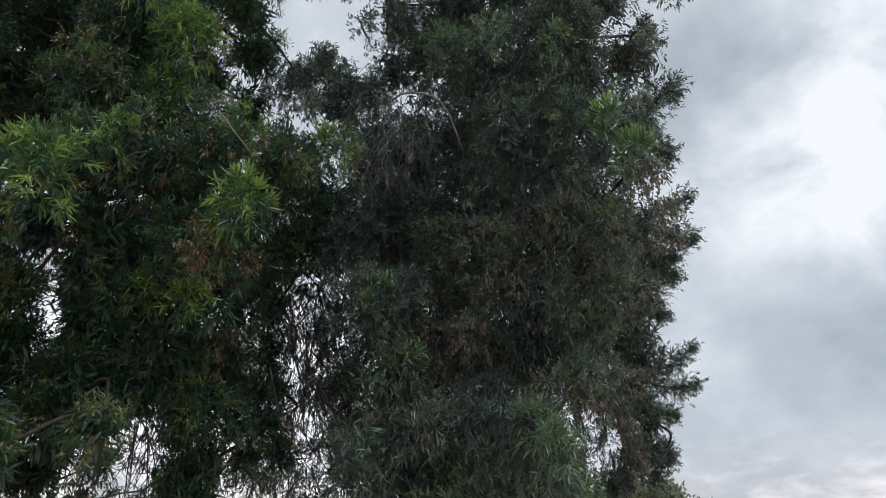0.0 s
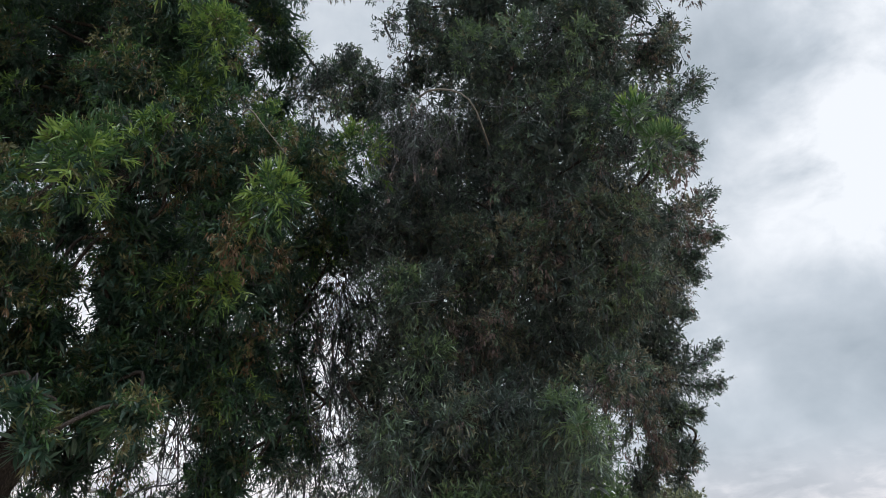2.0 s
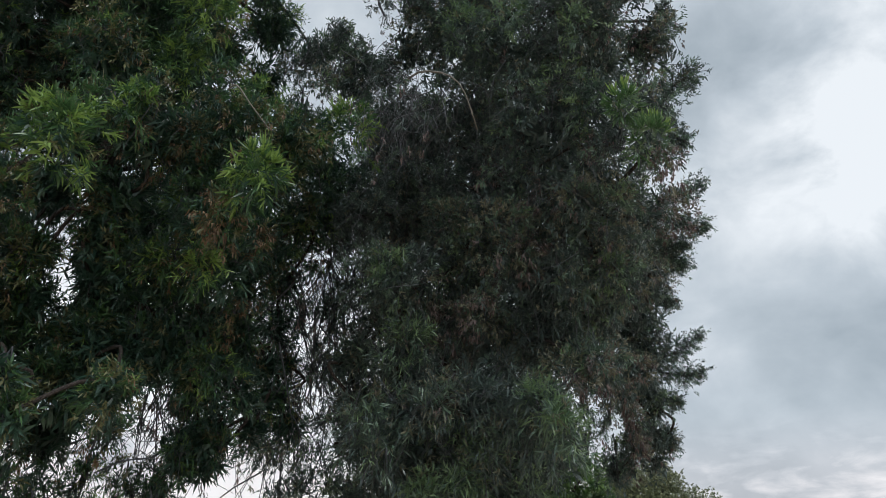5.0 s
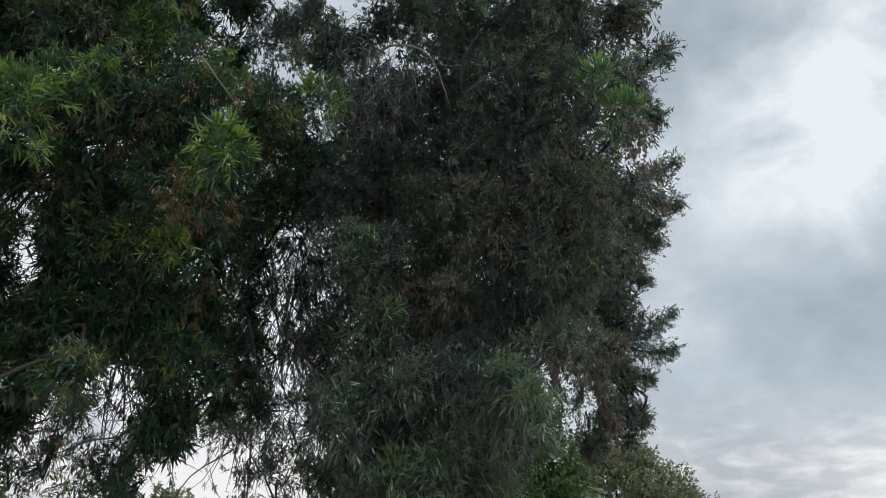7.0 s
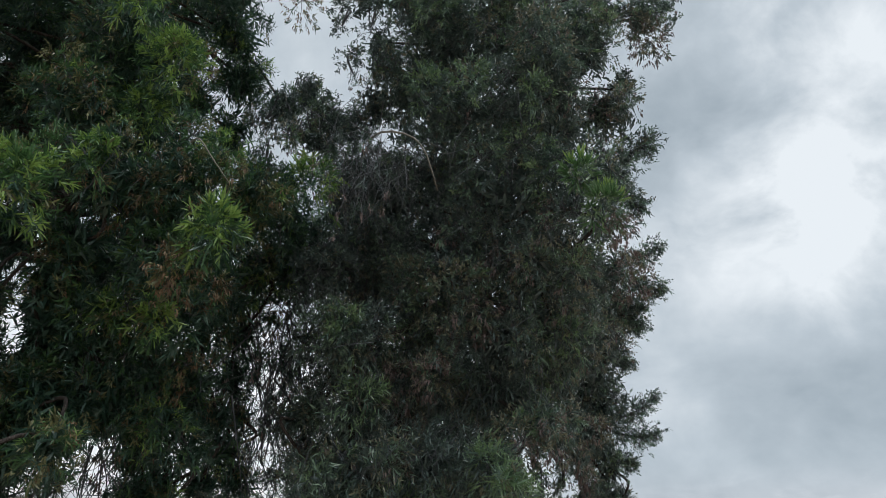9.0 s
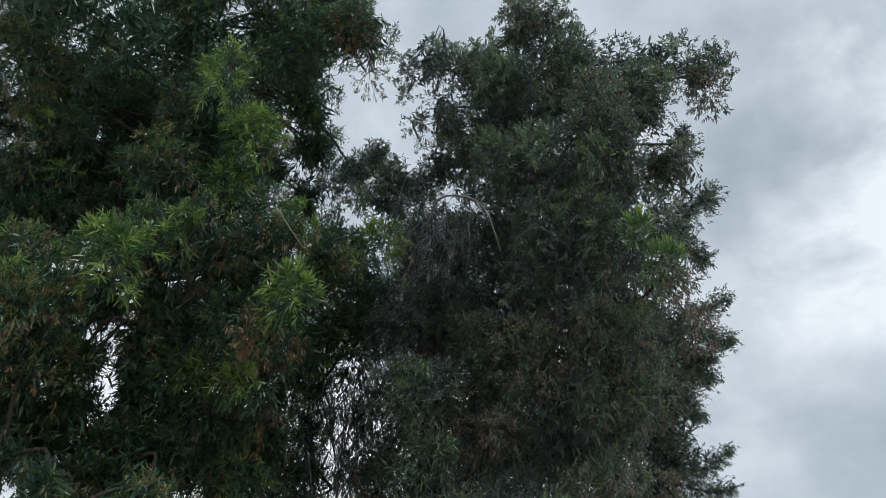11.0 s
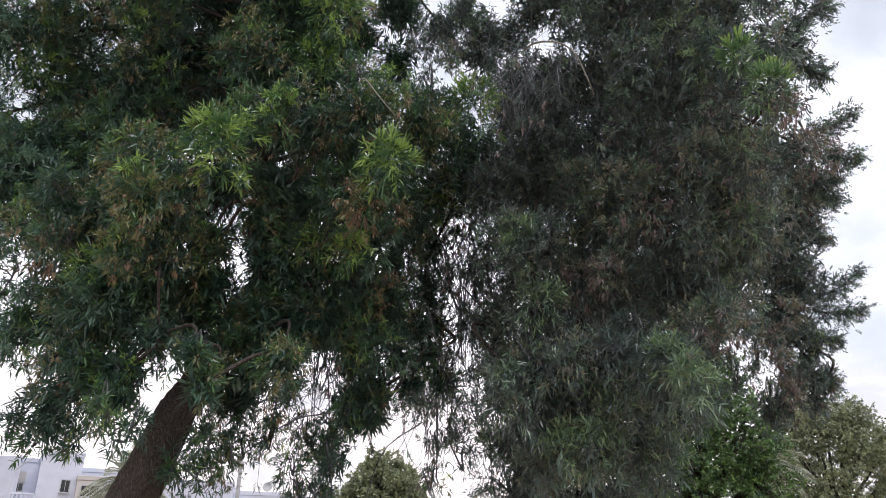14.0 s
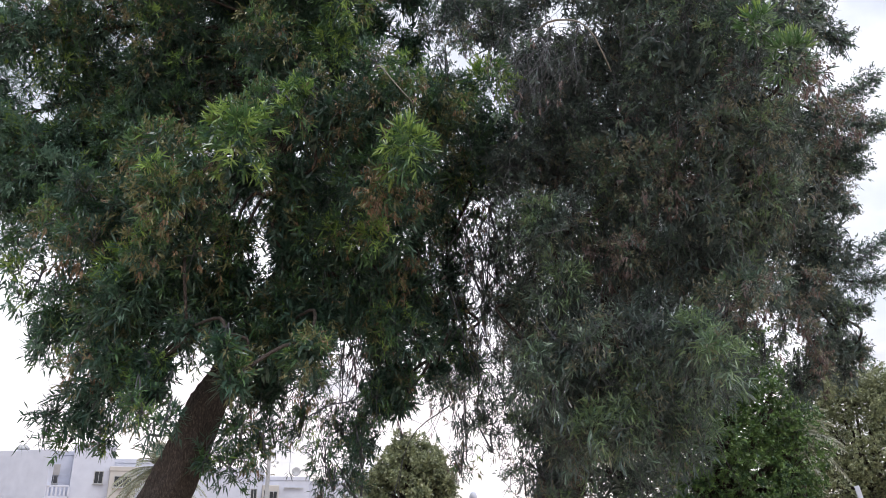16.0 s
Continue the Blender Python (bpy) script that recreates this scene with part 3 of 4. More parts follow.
A_LOOSE = [(-2.75, 6.76, 1.92, 0.14), (-2.55, 6.84, 1.86, 0.13), (-2.82, 6.71, 2.17, 0.13), (-2.51, 6.84, 2.12, 0.12), (-3.37, 6.04, 2.06, 0.10), (-3.18, 6.24, 2.17, 0.11), (-3.33, 6.04, 2.29, 0.10), (-3.03, 6.60, 2.66, 0.14), (-2.59, 7.03, 2.45, 0.16), (-3.68, 6.08, 2.06, 0.11)]
A_CURTAIN = [(-1.83, 7.53, 3.37, 0.15), (-1.74, 7.81, 3.13, 0.13), (-1.95, 7.36, 2.99, 0.15), (-2.17, 7.20, 2.96, 0.18), (-2.24, 7.13, 2.63, 0.15), (-2.41, 6.97, 2.60, 0.14), (-2.14, 7.39, 3.58, 0.22), (-1.80, 7.86, 3.76, 0.15), (-2.68, 6.59, 3.39, 0.17), (-3.41, 5.89, 4.05, 0.11), (-3.45, 6.01, 3.69, 0.10), (-3.07, 6.02, 4.20, 0.10), (-3.09, 6.14, 3.88, 0.10)]
A_MASS = [(-2.19, 6.96, 3.53, 0.27), (-2.01, 7.19, 3.24, 0.23), (-2.28, 6.80, 3.16, 0.23), (-2.07, 6.91, 3.80, 0.22), (-1.89, 7.46, 3.59, 0.18), (-2.31, 6.97, 2.82, 0.20), (-2.44, 6.52, 3.59, 0.22)]
B_EDGE = [(-0.96, 7.19, 3.72, 0.24), (-1.01, 7.29, 3.30, 0.24), (-1.02, 7.37, 2.90, 0.21), (-0.79, 7.24, 2.64, 0.24), (-0.60, 7.07, 3.13, 0.25), (-0.80, 7.00, 4.06, 0.22), (-0.69, 7.29, 2.29, 0.24), (-0.95, 7.44, 2.46, 0.16)]
A_NEAR = [(-2.93, 5.55, 5.11, 0.32), (-2.88, 5.88, 4.57, 0.32), (-3.12, 5.64, 5.81, 0.40), (-4.53, 6.43, 5.76, 0.46), (-4.90, 6.38, 5.41, 0.53), (-5.31, 6.18, 5.68, 0.61), (-4.18, 6.42, 5.04, 0.31), (-1.96, 7.91, 4.15, 0.23), (-1.94, 8.04, 4.71, 0.26), (-2.19, 7.18, 7.48, 0.31), (-1.75, 7.41, 7.33, 0.21), (-2.96, 6.10, 3.99, 0.27), (-4.69, 6.19, 8.30, 0.45), (-3.53, 5.89, 4.05, 0.23), (-3.52, 6.03, 3.68, 0.21), (-2.20, 7.32, 4.33, 0.30), (-2.22, 7.65, 3.99, 0.26), (-4.03, 7.19, 5.19, 0.20), (-3.48, 6.67, 4.32, 0.12), (-3.38, 5.64, 4.99, 0.30), (-4.19, 7.20, 5.16, 0.16), (-4.28, 7.26, 5.42, 0.17), (-3.23, 5.65, 2.83, 0.14)]
CORE = [(1.97, 9.12, 4.18, 0.30), (2.05, 8.83, 4.72, 0.32), (1.83, 8.86, 3.67, 0.14), (2.18, 9.04, 5.25, 0.38), (2.25, 9.48, 4.55, 0.39), (2.15, 9.66, 4.00, 0.30), (2.10, 8.65, 5.67, 0.33), (2.34, 9.72, 3.56, 0.18), (-1.60, 7.88, 5.64, 0.30), (-1.14, 8.07, 5.86, 0.38), (-0.57, 8.04, 6.00, 0.38), (-0.20, 8.40, 5.33, 0.36), (-0.55, 8.58, 4.90, 0.29), (-2.03, 7.45, 5.82, 0.34), (0.58, 8.94, 4.43, 0.40), (0.17, 8.78, 4.93, 0.36), (1.23, 8.26, 6.41, 0.41), (1.52, 8.64, 5.63, 0.41), (0.82, 8.94, 3.63, 0.39), (0.05, 8.93, 3.88, 0.39), (-0.53, 8.89, 3.99, 0.32), (-0.44, 9.09, 3.14, 0.36), (-2.73, 7.38, 5.11, 0.36), (-2.50, 7.64, 4.18, 0.29)]
B_LACE = [(1.53, 8.77, 3.41, 0.09), (1.35, 8.72, 3.26, 0.08), (1.54, 8.45, 3.43, 0.06), (1.17, 7.71, 3.26, 0.06), (1.84, 8.94, 3.79, 0.18), (1.69, 8.95, 3.83, 0.12), (-1.74, 7.19, 7.01, 0.19), (-1.62, 7.38, 6.79, 0.17), (-1.38, 7.29, 6.97, 0.18), (-1.12, 7.17, 7.17, 0.17), (-1.98, 7.03, 6.80, 0.16), (-0.88, 7.37, 6.95, 0.16), (-1.37, 7.07, 7.24, 0.14), (1.97, 9.36, 3.62, 0.14), (2.04, 9.40, 3.35, 0.13), (1.81, 9.46, 3.32, 0.08)]
A_BACK = [(-4.19, 4.81, 7.29, 0.38), (-3.57, 5.24, 7.31, 0.32), (-5.50, 7.33, 6.53, 0.66), (-4.44, 7.74, 6.94, 0.93), (-3.45, 8.33, 6.76, 0.77), (-5.90, 7.19, 5.01, 0.63), (-5.16, 7.59, 5.29, 0.59), (-3.50, 8.39, 5.47, 0.81), (-3.27, 8.89, 4.41, 0.66), (-5.66, 7.16, 3.83, 0.77), (-3.79, 8.53, 4.17, 0.58), (-5.14, 7.82, 4.14, 0.58), (-2.64, 8.73, 5.89, 0.75), (-4.99, 7.38, 8.14, 0.85), (-3.82, 7.64, 8.60, 0.97), (-2.95, 7.51, 9.12, 0.73), (-4.92, 6.92, 6.71, 0.44), (-3.02, 7.76, 6.23, 0.35), (-4.39, 7.15, 6.88, 0.37)]
B_BACK = [(0.14, 7.59, 8.86, 0.70), (1.25, 7.61, 8.71, 0.77), (0.18, 8.37, 7.94, 0.85), (1.53, 8.39, 7.71, 0.77), (0.22, 9.13, 6.79, 0.93), (1.57, 9.14, 6.50, 0.85), (-0.79, 9.06, 6.89, 0.62), (0.78, 9.69, 5.57, 0.93), (1.94, 9.55, 5.48, 0.62), (-0.16, 9.53, 4.45, 0.96), (0.75, 9.52, 4.45, 0.80), (-0.54, 9.26, 3.39, 0.77), (0.44, 9.30, 3.24, 0.77), (1.53, 9.64, 4.77, 0.61), (-0.19, 9.41, 2.48, 0.84), (0.45, 8.78, 6.98, 0.66), (-0.45, 9.33, 6.05, 0.59), (0.95, 8.59, 7.19, 0.59), (0.00, 9.38, 6.40, 0.68)]
B_NEAR = [(-0.55, 7.76, 5.12, 0.35), (-0.81, 7.96, 5.59, 0.36), (0.59, 7.40, 5.85, 0.35), (0.84, 7.71, 3.30, 0.24), (1.51, 8.55, 3.85, 0.28), (2.00, 9.23, 4.12, 0.32), (0.88, 7.41, 2.84, 0.25), (2.18, 9.56, 3.55, 0.24), (1.99, 6.63, 7.18, 0.17), (1.89, 6.89, 6.17, 0.19), (2.44, 8.76, 5.44, 0.21), (2.38, 9.54, 3.78, 0.18), (2.10, 9.59, 3.32, 0.20), (2.27, 9.71, 3.50, 0.23), (1.85, 9.64, 3.02, 0.16), (2.54, 9.86, 3.51, 0.14), (2.01, 9.87, 3.11, 0.23), (2.39, 9.96, 3.23, 0.24)]
A_SPARSE = [(-1.99, 8.19, 4.42, 0.38), (-2.04, 8.40, 3.74, 0.38), (-1.7, 8.37, 3.25, 0.22), (-2.07, 8.02, 3.08, 0.29), (-2.08, 7.86, 3.79, 0.31), (-3.86, 7.09, 2.27, 0.30), (-1.90, 8.13, 4.92, 0.24), (-5.62, 5.22, 7.95, 0.44), (-5.13, 5.36, 8.23, 0.44), (-5.99, 5.52, 7.67, 0.26), (-1.82, 8.52, 4.53, 0.29), (-1.53, 8.56, 3.90, 0.25), (-2.28, 8.21, 3.84, 0.25), (-2.02, 8.40, 3.36, 0.25), (-1.86, 8.53, 3.83, 0.23), (-2.07, 8.37, 4.16, 0.23), (-3.80, 7.11, 2.44, 0.18), (-3.29, 7.14, 2.44, 0.13), (-5.49, 5.79, 3.83, 0.25), (-5.72, 5.77, 4.06, 0.19), (-5.99, 5.84, 4.59, 0.27), (-5.58, 5.80, 3.63, 0.25), (-5.41, 5.81, 3.20, 0.21)]
A_GAP = [(-3.60, 4.99, 2.41, 0.11), (-3.41, 5.01, 2.27, 0.06), (-1.89, 8.59, 3.52, 0.14), (-1.75, 8.53, 2.97, 0.16), (-2.10, 8.40, 3.24, 0.25), (-2.29, 8.21, 3.79, 0.22), (-4.09, 5.80, 2.85, 0.23), (-4.18, 5.8, 2.49, 0.10), (-3.85, 5.79, 3.04, 0.16), (-1.69, 8.20, 5.25, 0.21), (-1.74, 8.25, 4.87, 0.14), (-1.54, 8.42, 4.53, 0.14), (-4.92, 5.87, 2.32, 0.13), (-4.67, 5.95, 2.29, 0.11), (-5.21, 5.88, 2.37, 0.11), (-4.05, 7.39, 4.76, 0.11), (-4.18, 7.46, 4.43, 0.10), (-3.56, 7.33, 2.93, 0.11), (-3.74, 7.04, 2.78, 0.12), (-3.30, 7.53, 2.93, 0.13), (-5.87, 5.83, 7.59, 0.21), (-5.63, 5.76, 7.88, 0.18)]
A_HANG = [(-2.82, 7.12, 2.41, 0.13), (-2.77, 7.27, 2.21, 0.17), (-2.72, 7.41, 1.89, 0.16), (-2.97, 7.32, 1.94, 0.12)]
B_SPARSE = [(-1.28, 8.53, 3.76, 0.31), (-1.26, 8.17, 3.09, 0.32), (-1.01, 8.14, 4.13, 0.30), (-1.60, 8.65, 4.85, 0.27), (-1.86, 8.06, 3.20, 0.34), (-1.15, 8.15, 4.65, 0.20), (-1.30, 8.45, 4.37, 0.22), (-1.20, 8.53, 3.40, 0.22), (-0.99, 8.03, 2.23, 0.30), (-1.21, 8.22, 1.90, 0.31), (-1.49, 8.46, 3.85, 0.21), (-1.30, 8.54, 3.25, 0.22), (2.00, 9.59, 3.30, 0.21), (1.80, 9.61, 3.12, 0.18), (-1.27, 7.72, 2.83, 0.27), (-1.18, 7.78, 2.41, 0.27)]
B_UPPER = [(0.27, 6.01, 8.29, 0.46), (-0.03, 6.47, 7.86, 0.53), (0.71, 6.16, 7.84, 0.52), (1.36, 6.19, 7.39, 0.57), (1.68, 6.10, 7.97, 0.31), (2.21, 6.28, 7.91, 0.26), (-0.85, 6.63, 8.37, 0.35), (1.75, 6.48, 6.62, 0.37), (0.85, 5.94, 6.25, 0.56), (0.22, 6.31, 6.52, 0.53), (-0.64, 7.01, 8.00, 0.28), (0.94, 5.69, 6.54, 0.45), (-0.14, 6.94, 7.34, 0.53)]
B_MID = [(1.24, 5.78, 5.32, 0.46), (1.47, 5.87, 5.09, 0.22), (0.68, 6.03, 5.46, 0.53), (0.02, 7.22, 6.28, 0.57), (-0.61, 7.22, 6.25, 0.51), (0.92, 6.16, 4.78, 0.57), (1.60, 7.02, 5.05, 0.45), (0.29, 6.59, 4.97, 0.54), (-0.45, 7.26, 5.42, 0.54), (-1.07, 7.15, 5.08, 0.47), (2.26, 8.23, 5.74, 0.22), (2.20, 8.83, 5.20, 0.30), (1.23, 6.76, 4.33, 0.49), (0.58, 6.48, 4.19, 0.52), (-0.07, 7.03, 4.51, 0.50), (-0.68, 6.51, 4.15, 0.31), (0.80, 6.77, 6.67, 0.44)]
B_LOW = [(-0.65, 6.46, 4.04, 0.36), (-0.63, 6.64, 3.51, 0.41), (-0.03, 7.01, 3.80, 0.49), (0.68, 7.00, 3.76, 0.49), (1.17, 7.02, 4.18, 0.39), (0.94, 6.48, 3.38, 0.25), (0.52, 6.09, 2.93, 0.35), (0.04, 6.61, 2.96, 0.50), (-0.53, 6.40, 2.84, 0.44), (-0.37, 6.69, 2.41, 0.50), (0.14, 6.91, 2.38, 0.46), (1.79, 8.90, 4.64, 0.38), (2.21, 9.28, 4.54, 0.33), (2.03, 9.50, 4.02, 0.36), (2.05, 8.73, 5.48, 0.39), (2.19, 9.97, 3.46, 0.24), (-0.86, 7.86, 2.28, 0.35), (-0.21, 7.94, 2.02, 0.53), (0.50, 7.27, 2.62, 0.33), (-0.82, 7.66, 1.93, 0.32)]
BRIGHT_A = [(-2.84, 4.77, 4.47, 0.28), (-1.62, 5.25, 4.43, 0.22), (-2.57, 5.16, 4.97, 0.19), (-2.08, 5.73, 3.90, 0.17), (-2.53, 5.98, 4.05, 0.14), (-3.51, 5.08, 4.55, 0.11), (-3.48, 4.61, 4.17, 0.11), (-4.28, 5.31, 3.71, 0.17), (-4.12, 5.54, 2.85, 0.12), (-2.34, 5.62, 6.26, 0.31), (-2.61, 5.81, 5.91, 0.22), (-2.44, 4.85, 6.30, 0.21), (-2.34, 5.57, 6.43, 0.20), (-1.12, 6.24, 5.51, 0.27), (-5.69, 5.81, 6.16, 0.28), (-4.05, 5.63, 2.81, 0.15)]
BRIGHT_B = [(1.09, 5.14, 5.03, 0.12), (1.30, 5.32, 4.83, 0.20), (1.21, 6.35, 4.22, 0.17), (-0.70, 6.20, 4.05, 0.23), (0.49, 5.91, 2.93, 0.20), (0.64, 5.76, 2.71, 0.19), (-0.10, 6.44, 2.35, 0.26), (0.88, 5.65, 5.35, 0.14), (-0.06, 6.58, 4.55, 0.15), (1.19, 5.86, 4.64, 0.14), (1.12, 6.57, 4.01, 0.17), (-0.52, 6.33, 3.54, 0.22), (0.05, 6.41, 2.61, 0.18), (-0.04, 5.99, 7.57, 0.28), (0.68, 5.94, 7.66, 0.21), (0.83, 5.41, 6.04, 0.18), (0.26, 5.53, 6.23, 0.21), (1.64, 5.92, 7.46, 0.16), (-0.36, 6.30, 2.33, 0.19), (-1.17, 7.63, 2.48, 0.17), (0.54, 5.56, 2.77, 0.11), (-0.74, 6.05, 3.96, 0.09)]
OLIVE_A = [(-1.66, 5.57, 5.14, 0.15), (-1.33, 5.89, 5.15, 0.13), (-2.45, 5.43, 2.85, 0.20), (-1.64, 6.23, 5.12, 0.22), (-3.44, 4.71, 4.03, 0.25), (-3.44, 5.30, 4.33, 0.23), (-1.90, 5.53, 5.11, 0.23), (-1.56, 6.09, 5.37, 0.22), (-3.71, 4.94, 3.71, 0.20), (-4.79, 5.46, 7.08, 0.48)]
DRY_A = [(-1.88, 5.37, 4.16, 0.21), (-1.81, 6.08, 4.35, 0.17), (-2.24, 5.51, 4.93, 0.18), (-3.00, 5.76, 4.48, 0.12), (-1.70, 6.07, 8.37, 0.27)]
OLIVE_B = [(0.96, 5.85, 3.27, 0.08), (0.24, 6.20, 4.46, 0.34), (-0.18, 6.62, 4.78, 0.25), (0.71, 6.27, 3.25, 0.26), (0.92, 5.43, 6.72, 0.31), (1.17, 6.35, 3.43, 0.14), (0.83, 5.84, 4.61, 0.20)]
DRY_B = [(1.63, 8.08, 3.58, 0.16), (1.77, 8.31, 3.38, 0.14), (1.83, 8.07, 3.88, 0.15), (1.82, 8.35, 3.13, 0.12), (0.06, 6.21, 3.75, 0.17), (0.98, 6.18, 3.22, 0.17), (2.01, 7.04, 5.15, 0.25), (-0.19, 6.66, 3.80, 0.22), (1.45, 5.39, 4.66, 0.17), (2.25, 6.28, 7.66, 0.25), (0.46, 6.16, 4.25, 0.19)]
SPRAYS = [((2.36, 8.59, 6.12), (2.91, 8.37, 6.23)), ((2.47, 8.67, 5.91), (2.95, 8.60, 5.75)), ((2.38, 8.80, 5.68), (2.72, 8.76, 5.57)), ((2.31, 8.90, 5.51), (2.75, 8.84, 5.36)), ((2.26, 9.14, 5.22), (2.59, 9.16, 4.96)), ((2.40, 9.61, 4.38), (2.99, 9.35, 4.69)), ((2.47, 9.72, 4.29), (3.02, 9.59, 4.24)), ((2.33, 9.82, 4.04), (2.74, 9.75, 3.92)), ((2.17, 9.96, 3.59), (2.69, 9.87, 3.39)), ((1.84, 6.84, 6.10), (2.20, 6.91, 5.84)), ((1.82, 6.73, 6.28), (2.25, 6.48, 6.44))]
TIPS = [(2.36, 6.12, 8.01, 0.14), (0.58, 5.95, 8.32, 0.16), (-1.65, 7.32, 2.18, 0.07)]


def lit_freshness(lobe):
    """The outer and lowest boughs of the leaning tree carry fresh bluish-green leaves, whose pale tint also puts
    glare and skylight into colour.
    """
    if lobe[2] < 3.45:
        return 0.4 if lobe[0] < -4.2 else 0.0
    return 0.0 if lobe[0] > -4.85 else 0.4 if lobe[2] < 4.6 else 0.34


def oliveness(lobe):
    """The sunlit front boughs and the outer edge have yellower leaves and more dry pods."""
    front = -4.8 < lobe[0] < -1.2 and lobe[1] < 6.1 and 3.3 < lobe[2] < 6.0
    face = lobe[0] > 0.0 and lobe[1] < 7.2 and 3.9 < lobe[2] < 5.6
    return 0.24 if front else 0.13 if face else 0.16 if lobe[0] > 1.0 else 0.0


def big_tree(label, trunk_line, radii, lobes, tips, bright, olive, dry, sprays, inner, sparse, loose, fork, leaves):
    global LEAVES, LEAF_SIZE
    tree = thing("tree", (0, 0, 0), label, "tree")
    LEAVES, LEAF_SIZE = leaves
    line = spline(trunk_line, 110)
    rad = np.interp(np.linspace(0, 1, 110), np.linspace(0, 1, len(radii)), radii)
    me = tubes("trunk", [(line, rad)], [BARK], 56)
    co = np.empty(len(me.vertices) * 3, np.float32)
    me.vertices.foreach_get("co", co)
    co = co.reshape(-1, 3)
    ring = np.repeat(line, 56, 0)
    ang = np.tile(np.arange(56) * 2 * np.pi / 56, len(line))
    row = np.repeat(np.arange(len(line)), 56)
    ridge = 1 + 0.05 * np.sin(ang * 2 + row * 0.25) + 0.045 * np.sin(ang * 5 - row * 0.4) + 0.03 * np.sin(ang * 13 + np.sin(row * 0.8) * 2) + rng.normal(0, 0.018, len(co))
    me.vertices.foreach_set("co", (ring + (co - ring) * ridge[:, None]).astype(np.float32).ravel())
    me.update()
    part_mesh("trunk", me, tree, "rough brown ridged bark")
    for lobe in lobes:
        p, r = limb_to(line, lobe, 0.017, fork, lobes)
        part_mesh("limb", tubes("limb", [(p, r)], [BARK], 7), tree)
        bough(lobe, tree, thick=1.0 if lobe[0] > -4.6 else 0.8, fresh=lit_freshness(lobe), olive=oliveness(lobe))
    for lobe in tips:
        finger(lobe, tree)
    for lobe in loose:
        bough(lobe, tree)
    for lobe in sparse:
        bough(lobe, tree, thick=0.45, count=12, core=False, fresh=lit_freshness(lobe))
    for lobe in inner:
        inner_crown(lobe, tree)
    for x, y, z, r in bright[:2]:
        reseed(x, y, z)
        leaf_spray(np.array([x, y, z]), r * 0.9, tree, 145)
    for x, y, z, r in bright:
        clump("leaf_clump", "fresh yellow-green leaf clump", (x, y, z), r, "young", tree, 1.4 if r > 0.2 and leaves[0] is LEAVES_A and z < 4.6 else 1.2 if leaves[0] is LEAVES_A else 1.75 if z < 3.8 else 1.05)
    for x, y, z, r in olive:
        clump("leaf_clump", "yellowing olive leaf clump", (x, y, z), r, "olive", tree, 1.0, 2.4)
    for x, y, z, r in dry:
        clump("dry_foliage", "hanging brown dry seed pods", (x, y, z), r, "rust", tree, 1.1, 3.0)
    for root, tip in sprays:
        spray(root, tip, tree)
    return tree


TRUNK_A = [(-4.85, 6.1, -0.1), (-4.5, 6.2, 0.9), (-4.14, 6.27, 1.79), (-3.90, 6.35, 2.51), (-3.735, 6.45, 2.95), (-3.42, 6.9, 4.0), (-3.4, 6.8, 4.8), (-3.7, 6.5, 6.2), (-3.7, 6.3, 7.4), (-3.4, 6.3, 8.6)]
TRUNK_B = [(-1.15, 8.4, -0.1), (-0.88, 8.37, 1.79), (-0.74, 8.3, 2.2), (-0.2, 8.1, 3.6), (0.3, 7.9, 5.0), (0.4, 7.6, 6.6), (0.3, 7.4, 8.2)]
b_tips = [q for q in TIPS if q[0] > -1.2]
a_tips = [q for q in TIPS if q[0] <= -1.2]
big_tree("tall tree with leaning rough trunk and drooping narrow leaves", TRUNK_A, (0.29, 0.245, 0.22, 0.168, 0.142, 0.145, 0.14, 0.12, 0.08, 0.04), A_UPPER + A_MID + A_LOW + A_FILL + A_NEAR + A_MASS + A_CURTAIN + A_UNDER, a_tips, BRIGHT_A, OLIVE_A, DRY_A, [], A_BACK, A_SPARSE + A_GAP + A_HANG + A_LOOSE + A_FRINGE, [], 5.2, (LEAVES_A, (0.98, 0.92)))
big_tree("tall dense tree with drooping dark leaves and brown pods", TRUNK_B, (0.30, 0.24, 0.22, 0.18, 0.14, 0.10, 0.04), B_UPPER + B_MID + B_LOW + B_FILL + B_NEAR + B_CROWN + B_EDGE, b_tips, BRIGHT_B, OLIVE_B, DRY_B, SPRAYS, B_BACK + CORE, B_SPARSE + B_CHANNEL + B_TUFTS + B_LACE, B_NOTCH, 3.6, (LEAVES_B, (0.72, 0.90)))


LEAVES, LEAF_SIZE = LEAVES_B, (1.0, 1.0)

